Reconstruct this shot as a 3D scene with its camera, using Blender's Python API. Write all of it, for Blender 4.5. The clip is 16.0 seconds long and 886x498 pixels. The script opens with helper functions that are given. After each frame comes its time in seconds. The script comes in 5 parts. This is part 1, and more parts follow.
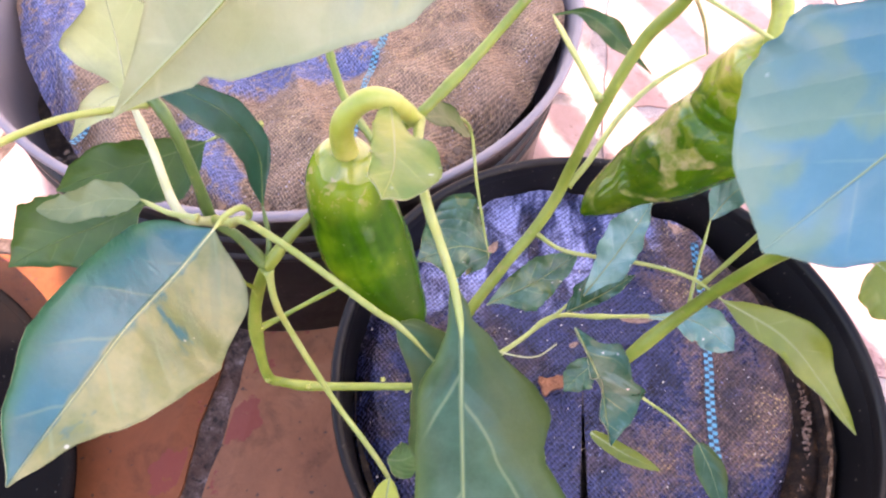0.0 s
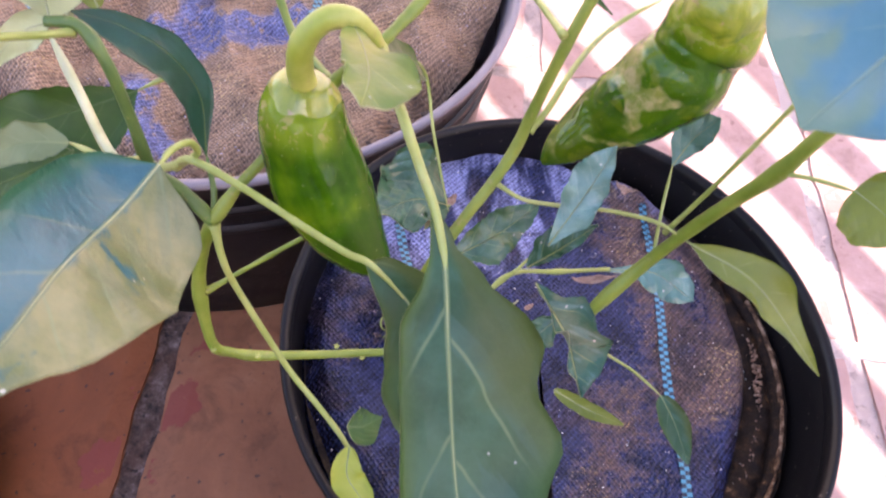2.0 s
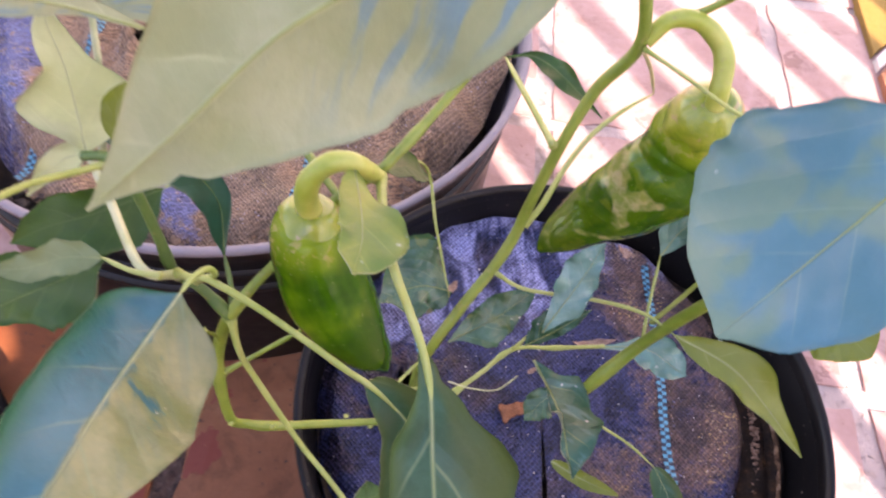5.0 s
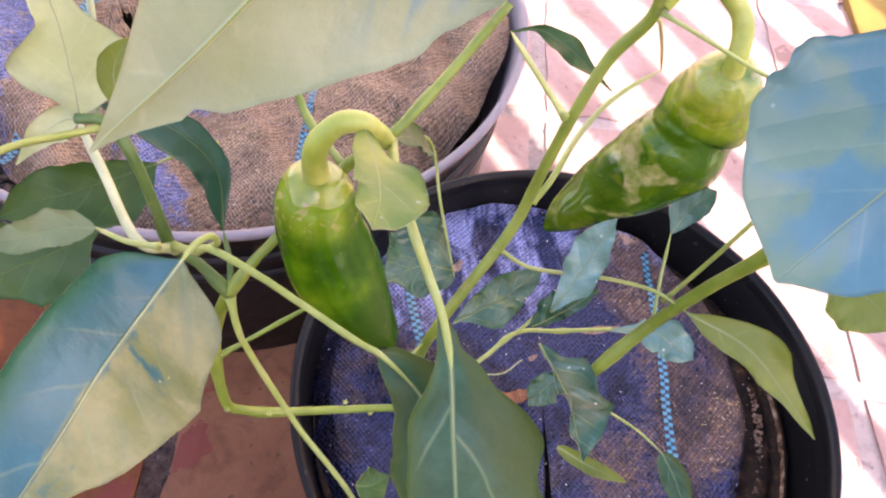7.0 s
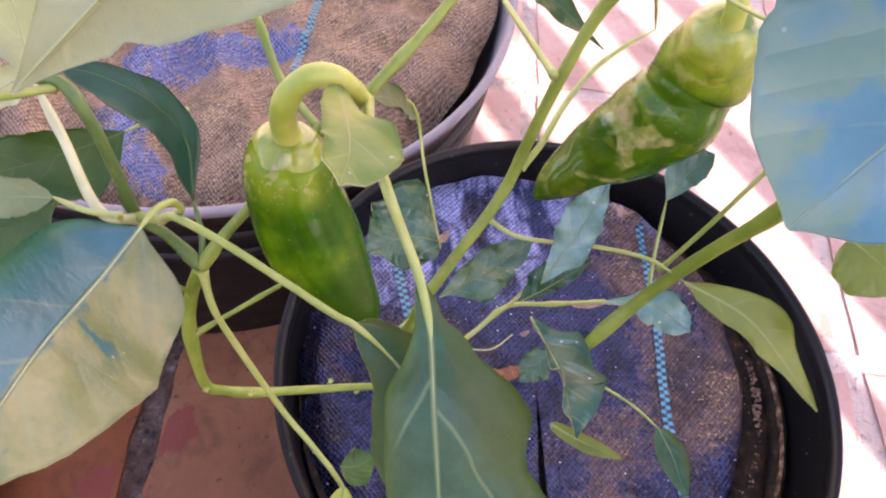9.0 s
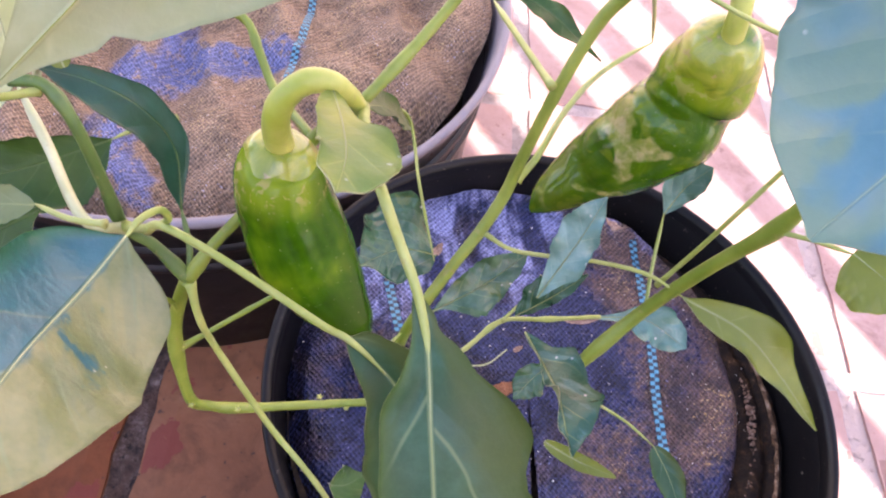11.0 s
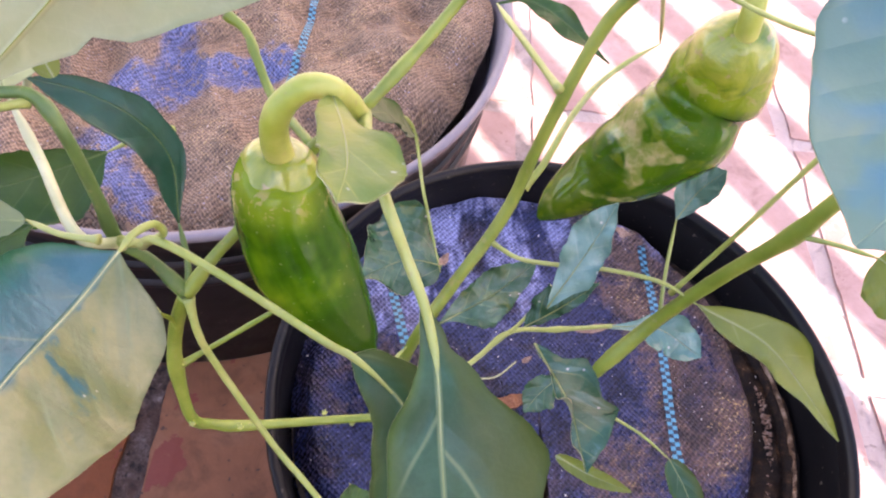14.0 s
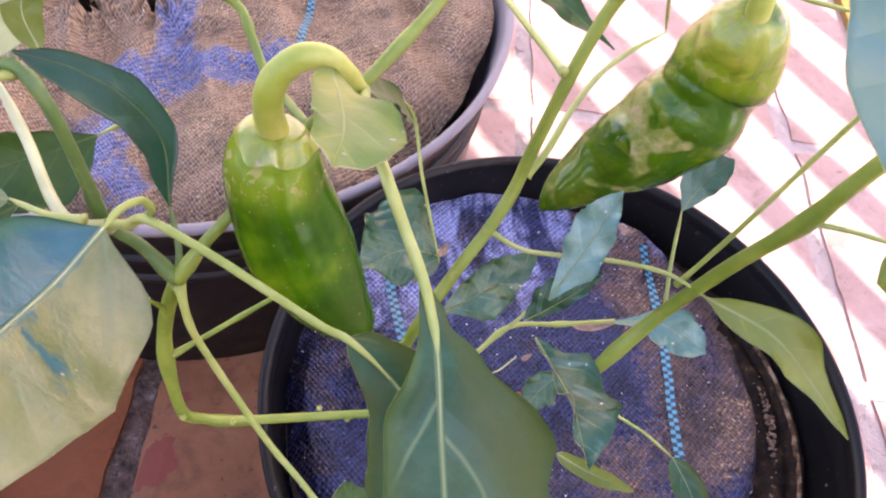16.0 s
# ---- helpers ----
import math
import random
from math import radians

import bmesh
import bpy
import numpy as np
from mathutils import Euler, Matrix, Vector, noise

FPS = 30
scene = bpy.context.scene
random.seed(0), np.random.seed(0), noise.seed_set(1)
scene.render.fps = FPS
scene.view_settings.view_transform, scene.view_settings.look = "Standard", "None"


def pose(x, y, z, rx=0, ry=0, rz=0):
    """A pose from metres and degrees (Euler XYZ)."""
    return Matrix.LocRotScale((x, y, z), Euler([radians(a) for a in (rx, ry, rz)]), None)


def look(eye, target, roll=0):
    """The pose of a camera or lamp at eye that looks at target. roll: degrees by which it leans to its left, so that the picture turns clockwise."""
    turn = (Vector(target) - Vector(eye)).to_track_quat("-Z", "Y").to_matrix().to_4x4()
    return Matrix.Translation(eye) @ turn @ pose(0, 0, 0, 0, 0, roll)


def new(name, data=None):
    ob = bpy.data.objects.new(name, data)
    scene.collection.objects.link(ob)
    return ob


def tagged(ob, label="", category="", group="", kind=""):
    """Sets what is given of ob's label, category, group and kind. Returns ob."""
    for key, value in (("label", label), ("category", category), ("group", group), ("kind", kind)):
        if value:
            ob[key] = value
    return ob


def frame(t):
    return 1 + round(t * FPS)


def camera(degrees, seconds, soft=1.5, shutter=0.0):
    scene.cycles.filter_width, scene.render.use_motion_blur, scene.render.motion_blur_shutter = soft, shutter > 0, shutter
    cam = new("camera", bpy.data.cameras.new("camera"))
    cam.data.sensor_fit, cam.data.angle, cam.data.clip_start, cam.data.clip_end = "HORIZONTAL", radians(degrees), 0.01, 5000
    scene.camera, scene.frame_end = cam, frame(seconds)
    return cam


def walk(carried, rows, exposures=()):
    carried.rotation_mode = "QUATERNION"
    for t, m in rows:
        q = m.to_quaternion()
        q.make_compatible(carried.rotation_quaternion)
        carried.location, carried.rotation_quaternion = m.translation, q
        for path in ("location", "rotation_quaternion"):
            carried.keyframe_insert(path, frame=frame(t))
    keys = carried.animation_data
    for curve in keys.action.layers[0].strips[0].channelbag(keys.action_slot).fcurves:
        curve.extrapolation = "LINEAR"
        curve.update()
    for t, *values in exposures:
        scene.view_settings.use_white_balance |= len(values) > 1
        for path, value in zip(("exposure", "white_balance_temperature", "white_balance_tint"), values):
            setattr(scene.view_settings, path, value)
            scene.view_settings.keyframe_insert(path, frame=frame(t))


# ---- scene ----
cam = camera(61.9, 16.0, soft=2.2, shutter=0.5)
# seconds, eye, yaw, pitch, roll
PATH = [
    (0, (-0.00224, 0.03907, 0.57329), -6.234, -56.264, 6.229),
    (0.5, (0.00370, 0.04148, 0.58037), -5.973, -55.597, 5.373),
    (1, (-0.02380, 0.03972, 0.55764), -14.931, -53.880, 12.518),
    (1.5, (-0.02024, 0.04109, 0.55857), -16.351, -53.909, 13.192),
    (2, (-0.01314, 0.03532, 0.55080), -16.242, -56.117, 12.990),
    (2.5, (-0.00671, 0.02563, 0.54829), -12.815, -56.816, 10.312),
    (3, (-0.00748, 0.03092, 0.57122), -9.885, -54.673, 6.742),
    (3.5, (-0.00947, 0.03697, 0.58492), -7.673, -54.252, 4.896),
    (4, (-0.01205, 0.04153, 0.59272), -7.245, -54.020, 4.907),
    (4.5, (-0.01082, 0.04477, 0.59788), -6.057, -56.146, 4.528),
    (5, (-0.00690, 0.04872, 0.58644), -12.786, -55.296, 10.295),
    (5.2, (-0.00753, 0.04121, 0.57737), -14.138, -55.337, 12.124),
    (7.3, (-0.01486, 0.04903, 0.57142), -15.175, -54.602, 11.833),
    (7.5, (-0.01392, 0.05656, 0.57353), -15.507, -54.389, 11.834),
    (8, (-0.01073, 0.06224, 0.57287), -15.109, -54.445, 11.096),
    (8.5, (-0.00964, 0.05568, 0.56760), -15.842, -54.916, 11.569),
    (9, (-0.00861, 0.04985, 0.55716), -16.026, -56.165, 12.177),
    (9.2, (-0.00918, 0.04990, 0.55658), -15.850, -55.984, 11.739),
    (11.3, (-0.01022, 0.05279, 0.54833), -17.073, -54.796, 13.823),
    (11.5, (-0.01283, 0.04858, 0.54373), -16.582, -55.582, 13.618),
    (12, (-0.01311, 0.05120, 0.54064), -16.755, -55.631, 13.617),
    (12.5, (-0.01209, 0.05251, 0.54573), -15.420, -54.936, 11.787),
    (13, (-0.01053, 0.05377, 0.54242), -15.704, -55.178, 11.653),
    (13.5, (-0.00846, 0.05587, 0.53730), -16.152, -55.250, 11.783),
    (14, (-0.00934, 0.05807, 0.54457), -16.402, -54.238, 12.058),
    (14.5, (-0.00454, 0.06019, 0.54004), -18.116, -54.165, 13.238),
    (15, (-0.00387, 0.06048, 0.54392), -17.174, -53.247, 12.416),
    (15.5, (-0.00599, 0.05836, 0.53886), -16.693, -53.476, 12.428),
    (16, (-0.00890, 0.05750, 0.53439), -16.568, -53.725, 12.606),
]


def eye_pose(eye, yaw, pitch, roll):
    yaw, pitch = radians(yaw), radians(pitch)
    ahead = Vector((-math.sin(yaw) * math.cos(pitch), math.cos(yaw) * math.cos(pitch), math.sin(pitch)))
    return look(eye, Vector(eye) + ahead, roll)


walk(cam, [(t, eye_pose(e, y, p, r)) for t, e, y, p, r in PATH], exposures=[(0.0, 2.87, 7180, 31), (0.6, 2.83, 7220, 31), (1.1, 2.44, 7000, 31), (2.0, 2.46, 6980, 33), (2.5, 2.69, 7000, 33), (3.0, 2.84, 7150, 32), (3.6, 2.57, 7280, 32), (4.1, 2.54, 7280, 32), (4.7, 2.29, 7300, 33), (5.2, 2.32, 7430, 34), (7.4, 2.54, 7330, 32), (8.0, 2.40, 7330, 32), (8.5, 2.39, 7330, 34), (9.0, 2.40, 7330, 35), (11.5, 2.54, 7060, 32), (16.0, 2.52, 7080, 32)])

# ---- light: open sky and a low sun behind an unseen wall ----
SUN_EL, SUN_AZ = radians(36), Vector((0.40, -0.916))  # towards the sun, on the ground
world = bpy.data.worlds.new("sky")
scene.world = world
world.use_nodes = True
wn = world.node_tree.nodes
sky = wn.new("ShaderNodeTexSky")
sky.sky_type, sky.sun_disc = "NISHITA", False
sky.sun_elevation, sky.sun_rotation = SUN_EL, math.atan2(SUN_AZ.x, SUN_AZ.y)
wn["Background"].inputs["Strength"].default_value = 0.15
world.node_tree.links.new(sky.outputs[0], wn["Background"].inputs["Color"])
sun = new("sun", bpy.data.lights.new("sun", "SUN"))
sun.data.energy, sun.data.angle, sun.data.color = 3.9, radians(0.5), (1.0, 0.93, 0.84)
sun_dir = Vector((SUN_AZ.x * math.cos(SUN_EL), SUN_AZ.y * math.cos(SUN_EL), math.sin(SUN_EL)))
sun.matrix_world = look(sun_dir * 5, (0, 0, 0))


# ---- materials ----
class Mat:
    """Small helper that wires node materials."""

    def __init__(self, name, colour=(0.5, 0.5, 0.5), rough=0.5, **more):
        self.m = bpy.data.materials.new(name)
        self.m.use_nodes = True
        self.t = self.m.node_tree
        self.b = self.t.nodes["Principled BSDF"]
        self.b.inputs["Base Color"].default_value = (*colour, 1)
        self.b.inputs["Roughness"].default_value = rough
        for k, v in more.items():
            self.b.inputs[k.replace("_", " ")].default_value = v

    def link(self, a, b):
        self.t.links.new(a, b)

    def math(self, op, a, b=None, c=None):
        n = self.t.nodes.new("ShaderNodeMath")
        n.operation = op
        for i, v in enumerate((a, b, c)):
            if v is None:
                continue
            if isinstance(v, (int, float)):
                n.inputs[i].default_value = v
            else:
                self.link(v, n.inputs[i])
        return n.outputs[0]

    def noise(self, scale, detail=4.0, rough=0.6, vector=None, distort=0.0):
        n = self.t.nodes.new("ShaderNodeTexNoise")
        n.inputs["Scale"].default_value, n.inputs["Detail"].default_value, n.inputs["Roughness"].default_value = scale, detail, rough
        n.inputs["Distortion"].default_value = distort
        if vector is not None:
            self.link(vector, n.inputs["Vector"])
        return n.outputs["Fac"]

    def coord(self, which="Object"):
        return self.t.nodes.new("ShaderNodeTexCoord").outputs[which]

    def ramp(self, fac, stops):
        n = self.t.nodes.new("ShaderNodeValToRGB")
        n.color_ramp.elements[0].position, n.color_ramp.elements[1].position = stops[0][0], stops[-1][0]
        n.color_ramp.elements[0].color, n.color_ramp.elements[1].color = (*stops[0][1], 1), (*stops[-1][1], 1)
        for p, c in stops[1:-1]:
            n.color_ramp.elements.new(p).color = (*c, 1)
        self.link(fac, n.inputs[0])
        return n.outputs[0]

    def step(self, fac, lo, hi):
        n = self.t.nodes.new("ShaderNodeMapRange")
        n.interpolation_type = "SMOOTHSTEP"
        n.inputs["From Min"].default_value, n.inputs["From Max"].default_value = lo, hi
        self.link(fac, n.inputs["Value"])
        return n.outputs[0]

    def mix(self, fac, a, b, kind="MIX"):
        n = self.t.nodes.new("ShaderNodeMix")
        n.data_type, n.blend_type = "RGBA", kind
        for slot, v in ((n.inputs[0], fac), (n.inputs[6], a), (n.inputs[7], b)):
            if isinstance(v, (int, float)):
                slot.default_value = v
            elif isinstance(v, tuple):
                slot.default_value = (*v, 1)
            else:
                self.link(v, slot)
        return n.outputs[2]

    def bump(self, height, strength=0.3, distance=0.001):
        n = self.t.nodes.new("ShaderNodeBump")
        n.inputs["Strength"].default_value, n.inputs["Distance"].default_value = strength, distance
        self.link(height, n.inputs["Height"])
        self.link(n.outputs[0], self.b.inputs["Normal"])
        return n.outputs[0]

    def colour(self, out):
        self.link(out, self.b.inputs["Base Color"])

    def rough(self, out):
        self.link(out, self.b.inputs["Roughness"])

    def shine(self, share, colour):
        """Lets light shine through a thin sheet."""
        tr = self.t.nodes.new("ShaderNodeBsdfTranslucent")
        mx = self.t.nodes.new("ShaderNodeMixShader")
        mx.inputs[0].default_value = share
        if isinstance(colour, tuple):
            tr.inputs["Color"].default_value = (*colour, 1)
        else:
            self.link(colour, tr.inputs["Color"])
        self.link(self.b.outputs[0], mx.inputs[1])
        self.link(tr.outputs[0], mx.inputs[2])
        self.link(mx.outputs[0], self.t.nodes["Material Output"].inputs["Surface"])


def leaf_material(name, dark, light, vein, rough, share=0.35, glow=None, veins=4.6, spec=0.5, lit_half=None, sky_sheen=False, speckle=0.60, streaks=None, margin=None, spots=False, relief=1.0, dusty=0.0, pucker=0.0, olive=None, slant=1.05):
    k = Mat(name, dark, rough)
    k.b.inputs["Specular IOR Level"].default_value = spec
    sep = k.t.nodes.new("ShaderNodeSeparateXYZ")
    k.link(k.coord("UV"), sep.inputs[0])
    u, v = sep.outputs[0], sep.outputs[1]
    av = k.math("ABSOLUTE", v)
    obj = k.coord("Object")
    lie = k.t.nodes.new("ShaderNodeUVMap")
    lie.uv_map = "Flat"
    flat = k.t.nodes.new("ShaderNodeSeparateXYZ")
    k.link(lie.outputs[0], flat.inputs[0])
    far, w = flat.outputs[0], flat.outputs[1]
    aw = k.math("ABSOLUTE", w)
    # side veins leave the midrib at a slant, turn towards the tip and stand a little apart on the two halves
    bend = k.math("ADD", k.math("MULTIPLY", aw, slant), k.math("MULTIPLY", k.math("MULTIPLY", aw, aw), 1.1))
    wob = k.math("MULTIPLY", k.math("SUBTRACT", k.noise(55, 2, 0.5, obj), 0.5), 0.07)
    t = k.math("ADD", k.math("SUBTRACT", far, bend), k.math("ADD", wob, k.math("MULTIPLY", k.step(w, -0.001, 0.001), 0.07)))
    saw = k.math("FRACT", k.math("MULTIPLY", t, veins))
    gap = k.math("ABSOLUTE", k.math("SUBTRACT", saw, 0.5))
    lateral = k.math("MULTIPLY", k.step(gap, 0.450, 0.497), k.step(k.noise(40, 2, 0.5, obj), 0.36, 0.56))
    fade = k.math("MULTIPLY", lateral, k.step(av, 0.96, 0.45))
    mid = k.step(k.math("ADD", aw, k.math("MULTIPLY", far, 0.006)), 0.0105, 0.0045)
    veinmask = k.math("MAXIMUM", k.math("MULTIPLY", fade, 0.28 if sky_sheen else 0.8 if olive else 0.55), mid)
    blot = k.noise(38, 5, 0.65, obj)
    fine = k.noise(420, 3, 0.6, obj)
    col = k.mix(k.step(blot, 0.38, 0.66), dark, light)
    if light[0] < 0.1 and not lit_half and not sky_sheen:  # slow change of hue over the blade
        drift = k.step(k.noise(17, 2, 0.5, obj, 0.4), 0.44, 0.66)
        col = k.mix(k.math("MULTIPLY", drift, 0.35), col, (light[0] * 1.3, light[1] * 0.95, light[2] * 0.8))
    if lit_half:  # one half without the painted sky sheen, paler, with a ragged border along the midrib
        ragged = k.math("ADD", v, k.math("MULTIPLY", k.math("SUBTRACT", k.noise(55, 4, 0.6, obj), 0.5), 0.5))
        turned = k.math("MULTIPLY", k.step(ragged, 0.06, -0.06), k.step(k.noise(48, 4, 0.65, obj, 0.5), 0.635, 0.54))
        col = k.mix(turned, col, k.mix(k.step(blot, 0.4, 0.62), *lit_half))
    if streaks:  # sky's blue sheen painted into the colour in streaks between the side veins
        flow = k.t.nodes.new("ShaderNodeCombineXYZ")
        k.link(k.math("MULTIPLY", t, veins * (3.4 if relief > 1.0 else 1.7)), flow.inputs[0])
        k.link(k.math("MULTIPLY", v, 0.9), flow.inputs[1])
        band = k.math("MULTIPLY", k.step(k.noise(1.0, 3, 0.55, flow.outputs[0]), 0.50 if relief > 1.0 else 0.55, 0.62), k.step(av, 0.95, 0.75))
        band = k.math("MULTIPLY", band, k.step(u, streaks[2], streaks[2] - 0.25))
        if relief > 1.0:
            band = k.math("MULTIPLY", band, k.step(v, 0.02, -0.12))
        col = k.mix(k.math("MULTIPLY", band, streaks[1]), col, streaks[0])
    if spots:  # yellowing spots and darker puckers
        col = k.mix(k.math("MULTIPLY", k.step(k.noise(75, 3, 0.6, obj, 0.7), 0.55, 0.66), 0.5), col, (0.25, 0.26, 0.06))
        col = k.mix(k.math("MULTIPLY", k.step(k.noise(95, 3, 0.6, obj, 1.1), 0.60, 0.68), 0.7), col, (0.025, 0.085, 0.045))
    if margin:  # greener rim
        col = k.mix(k.math("MULTIPLY", k.step(k.math("ADD", av, k.math("MULTIPLY", blot, 0.3)), 0.70, 1.25), 0.9), col, k.mix(turned, margin, col) if lit_half else margin)
    if olive:  # one shoulder of the blade fading to olive
        where = k.math("SUBTRACT", k.math("MULTIPLY", k.math("SUBTRACT", k.noise(48, 4, 0.6, obj, 0.4), 0.5), 0.9), v)
        col = k.mix(k.math("MULTIPLY", k.math("MULTIPLY", k.step(where, 0.18, 0.62), k.step(u, 0.82, 0.62)), 0.8), col, olive)
    if sky_sheen:  # yellow-green blotches through the painted blue sky sheen
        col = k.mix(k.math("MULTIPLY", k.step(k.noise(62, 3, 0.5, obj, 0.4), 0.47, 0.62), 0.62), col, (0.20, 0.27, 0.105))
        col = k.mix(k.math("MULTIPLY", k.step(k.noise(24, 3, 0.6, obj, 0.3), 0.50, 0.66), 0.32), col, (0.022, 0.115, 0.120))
    if dusty:  # pale grey-green patches, unevenly scattered
        col = k.mix(k.math("MULTIPLY", k.step(k.noise(130, 4, 0.7, obj, 0.5), 0.50, 0.66), dusty), col, (0.36, 0.48, 0.42))
    if relief > 1.0:  # greyer, darker clouds on the underside
        col = k.mix(k.math("MULTIPLY", k.step(k.noise(26, 5, 0.65, obj, 0.6), 0.46, 0.66), 0.55), col, (0.225, 0.255, 0.140))
    col = k.mix(k.math("MULTIPLY", fine, 0.25), col, tuple(c * 0.6 for c in dark))
    net = k.t.nodes.new("ShaderNodeTexVoronoi")
    net.feature = "DISTANCE_TO_EDGE"
    net.inputs["Scale"].default_value = 340
    k.link(obj, net.inputs["Vector"])
    mesh = k.step(net.outputs["Distance"], 0.10, 0.0)
    col = k.mix(k.math("MULTIPLY", mesh, 0.025 if relief == 1.0 else 0.06), col, vein)
    col = k.mix(k.math("MULTIPLY", veinmask, 0.75), col, vein)
    vo = k.t.nodes.new("ShaderNodeTexVoronoi")
    vo.inputs["Scale"].default_value = 130
    k.link(obj, vo.inputs["Vector"])
    speck = k.math("MULTIPLY", k.step(vo.outputs["Distance"], *((0.11, 0.06) if speckle < 0.5 else (0.075, 0.04))), k.step(k.noise(25, 2, 0.5, obj), speckle, speckle + 0.04))
    col = k.mix(k.math("MULTIPLY", speck, 0.7), col, (0.7, 0.72, 0.66))
    k.colour(col)
    k.rough(k.math("ADD", rough - 0.06, k.math("MULTIPLY", blot, 0.14)))
    puff = k.math("MULTIPLY", k.math("SINE", k.math("MULTIPLY", saw, math.pi)), k.step(av, 0.0, 0.5))
    h = k.math("ADD", k.math("ADD", k.math("MULTIPLY", puff, 0.45), k.math("ADD", k.math("MULTIPLY", k.noise(170, 4, 0.65, obj), 0.7), k.math("MULTIPLY", k.noise(55, 3, 0.5, obj, 0.5), 1.1))), k.math("SUBTRACT", k.math("MULTIPLY", mid, -0.6 if relief == 1.0 else 0.5), k.math("MULTIPLY", mesh, 0.015)))
    if pucker:
        h = k.math("ADD", h, k.math("MULTIPLY", k.noise(125, 3, 0.5, obj, 0.4), pucker))
    k.bump(h, min(1.0, 0.5 * relief + 0.2 * pucker), 0.0010 * relief)
    k.shine(share, glow or tuple(min(1, c * 1.6) for c in light))
    return k.m


LEAF_GREEN = leaf_material("leaf_green", (0.022, 0.078, 0.010), (0.050, 0.122, 0.018), (0.12, 0.19, 0.06), 0.38, 0.25, spec=0.4)
# reflected blue sky is put into this leaf's base colour
LEAF_SKY_BLUE = leaf_material("leaf_sky_blue", (0.060, 0.185, 0.215), (0.082, 0.222, 0.262), (0.24, 0.36, 0.24), 0.34, 0.15, spec=0.5, sky_sheen=True, speckle=0.72)
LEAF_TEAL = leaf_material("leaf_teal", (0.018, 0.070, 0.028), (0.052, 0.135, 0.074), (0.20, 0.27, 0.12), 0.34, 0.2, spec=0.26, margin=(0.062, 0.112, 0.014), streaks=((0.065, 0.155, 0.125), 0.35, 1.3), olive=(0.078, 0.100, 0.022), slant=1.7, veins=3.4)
# blue sky sheen on one half, pale diffuse light on the other, as colour
LEAF_HALF = leaf_material("leaf_half_sky_sheen", (0.026, 0.122, 0.148), (0.050, 0.168, 0.205), (0.21, 0.30, 0.18), 0.32, 0.2, spec=0.36, lit_half=((0.188, 0.206, 0.070), (0.305, 0.300, 0.142)), pucker=1.1, streaks=((0.10, 0.170, 0.150), 0.20, 1.3), margin=(0.018, 0.115, 0.014))
LEAF_DARK = leaf_material("leaf_dark", (0.007, 0.056, 0.020), (0.010, 0.085, 0.052), (0.02, 0.09, 0.04), 0.32, 0.12, spec=0.45)
LEAF_LIME = leaf_material("leaf_lime", (0.132, 0.180, 0.016), (0.205, 0.252, 0.038), (0.30, 0.34, 0.12), 0.36, 0.35)
LEAF_STALK = leaf_material("leaf_yellow_mottled", (0.105, 0.215, 0.055), (0.300, 0.345, 0.062), (0.42, 0.45, 0.12), 0.36, 0.35, spec=0.28, speckle=0.45)
LEAF_SPOT = leaf_material("leaf_mottled", (0.020, 0.088, 0.034), (0.062, 0.158, 0.082), (0.30, 0.40, 0.18), 0.20, 0.2, spec=0.8, speckle=0.40, spots=True, dusty=0.10, pucker=2.8)
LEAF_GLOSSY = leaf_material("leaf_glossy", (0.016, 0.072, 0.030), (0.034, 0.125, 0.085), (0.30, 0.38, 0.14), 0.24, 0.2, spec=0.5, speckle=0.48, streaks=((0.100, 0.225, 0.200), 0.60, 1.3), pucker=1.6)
# sky reflection of these up-facing blades is put into the pale teal
LEAF_SKY_TEAL = leaf_material("leaf_sky_teal", (0.070, 0.205, 0.165), (0.165, 0.325, 0.285), (0.32, 0.46, 0.36), 0.24, 0.18, spec=0.8, speckle=0.44, dusty=0.30, pucker=1.8)
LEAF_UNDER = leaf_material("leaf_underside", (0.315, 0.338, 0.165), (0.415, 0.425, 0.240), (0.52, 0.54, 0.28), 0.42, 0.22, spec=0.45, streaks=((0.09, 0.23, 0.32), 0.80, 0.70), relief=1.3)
LEAF_PALE = leaf_material("leaf_pale", (0.56, 0.60, 0.28), (0.68, 0.71, 0.40), (0.74, 0.76, 0.46), 0.42, 0.30, spec=0.45, relief=1.15)
LEAF_MUTED = leaf_material("leaf_muted", (0.17, 0.22, 0.085), (0.24, 0.29, 0.13), (0.33, 0.37, 0.19), 0.42, 0.25, spec=0.4)
LEAF_YELLOW = leaf_material("leaf_yellow", (0.36, 0.42, 0.05), (0.45, 0.48, 0.09), (0.5, 0.52, 0.2), 0.5, 0.35)


def stem_material(name, base, pale):
    k = Mat(name, base, 0.42)
    obj = k.coord("Object")
    col = k.mix(k.step(k.noise(45, 4, 0.6, obj), 0.35, 0.65), base, pale)
    col = k.mix(k.math("MULTIPLY", k.step(k.noise(300, 3, 0.6, obj), 0.62, 0.72), 0.4), col, (0.30, 0.24, 0.10))
    k.colour(col)
    k.b.inputs["Subsurface Weight"].default_value = 0.15
    k.b.inputs["Subsurface Radius"].default_value = (0.003, 0.004, 0.001)
    k.b.inputs["Subsurface Scale"].default_value = 0.5
    k.bump(k.noise(260, 4, 0.6, obj), 0.3, 0.0006)
    return k.m


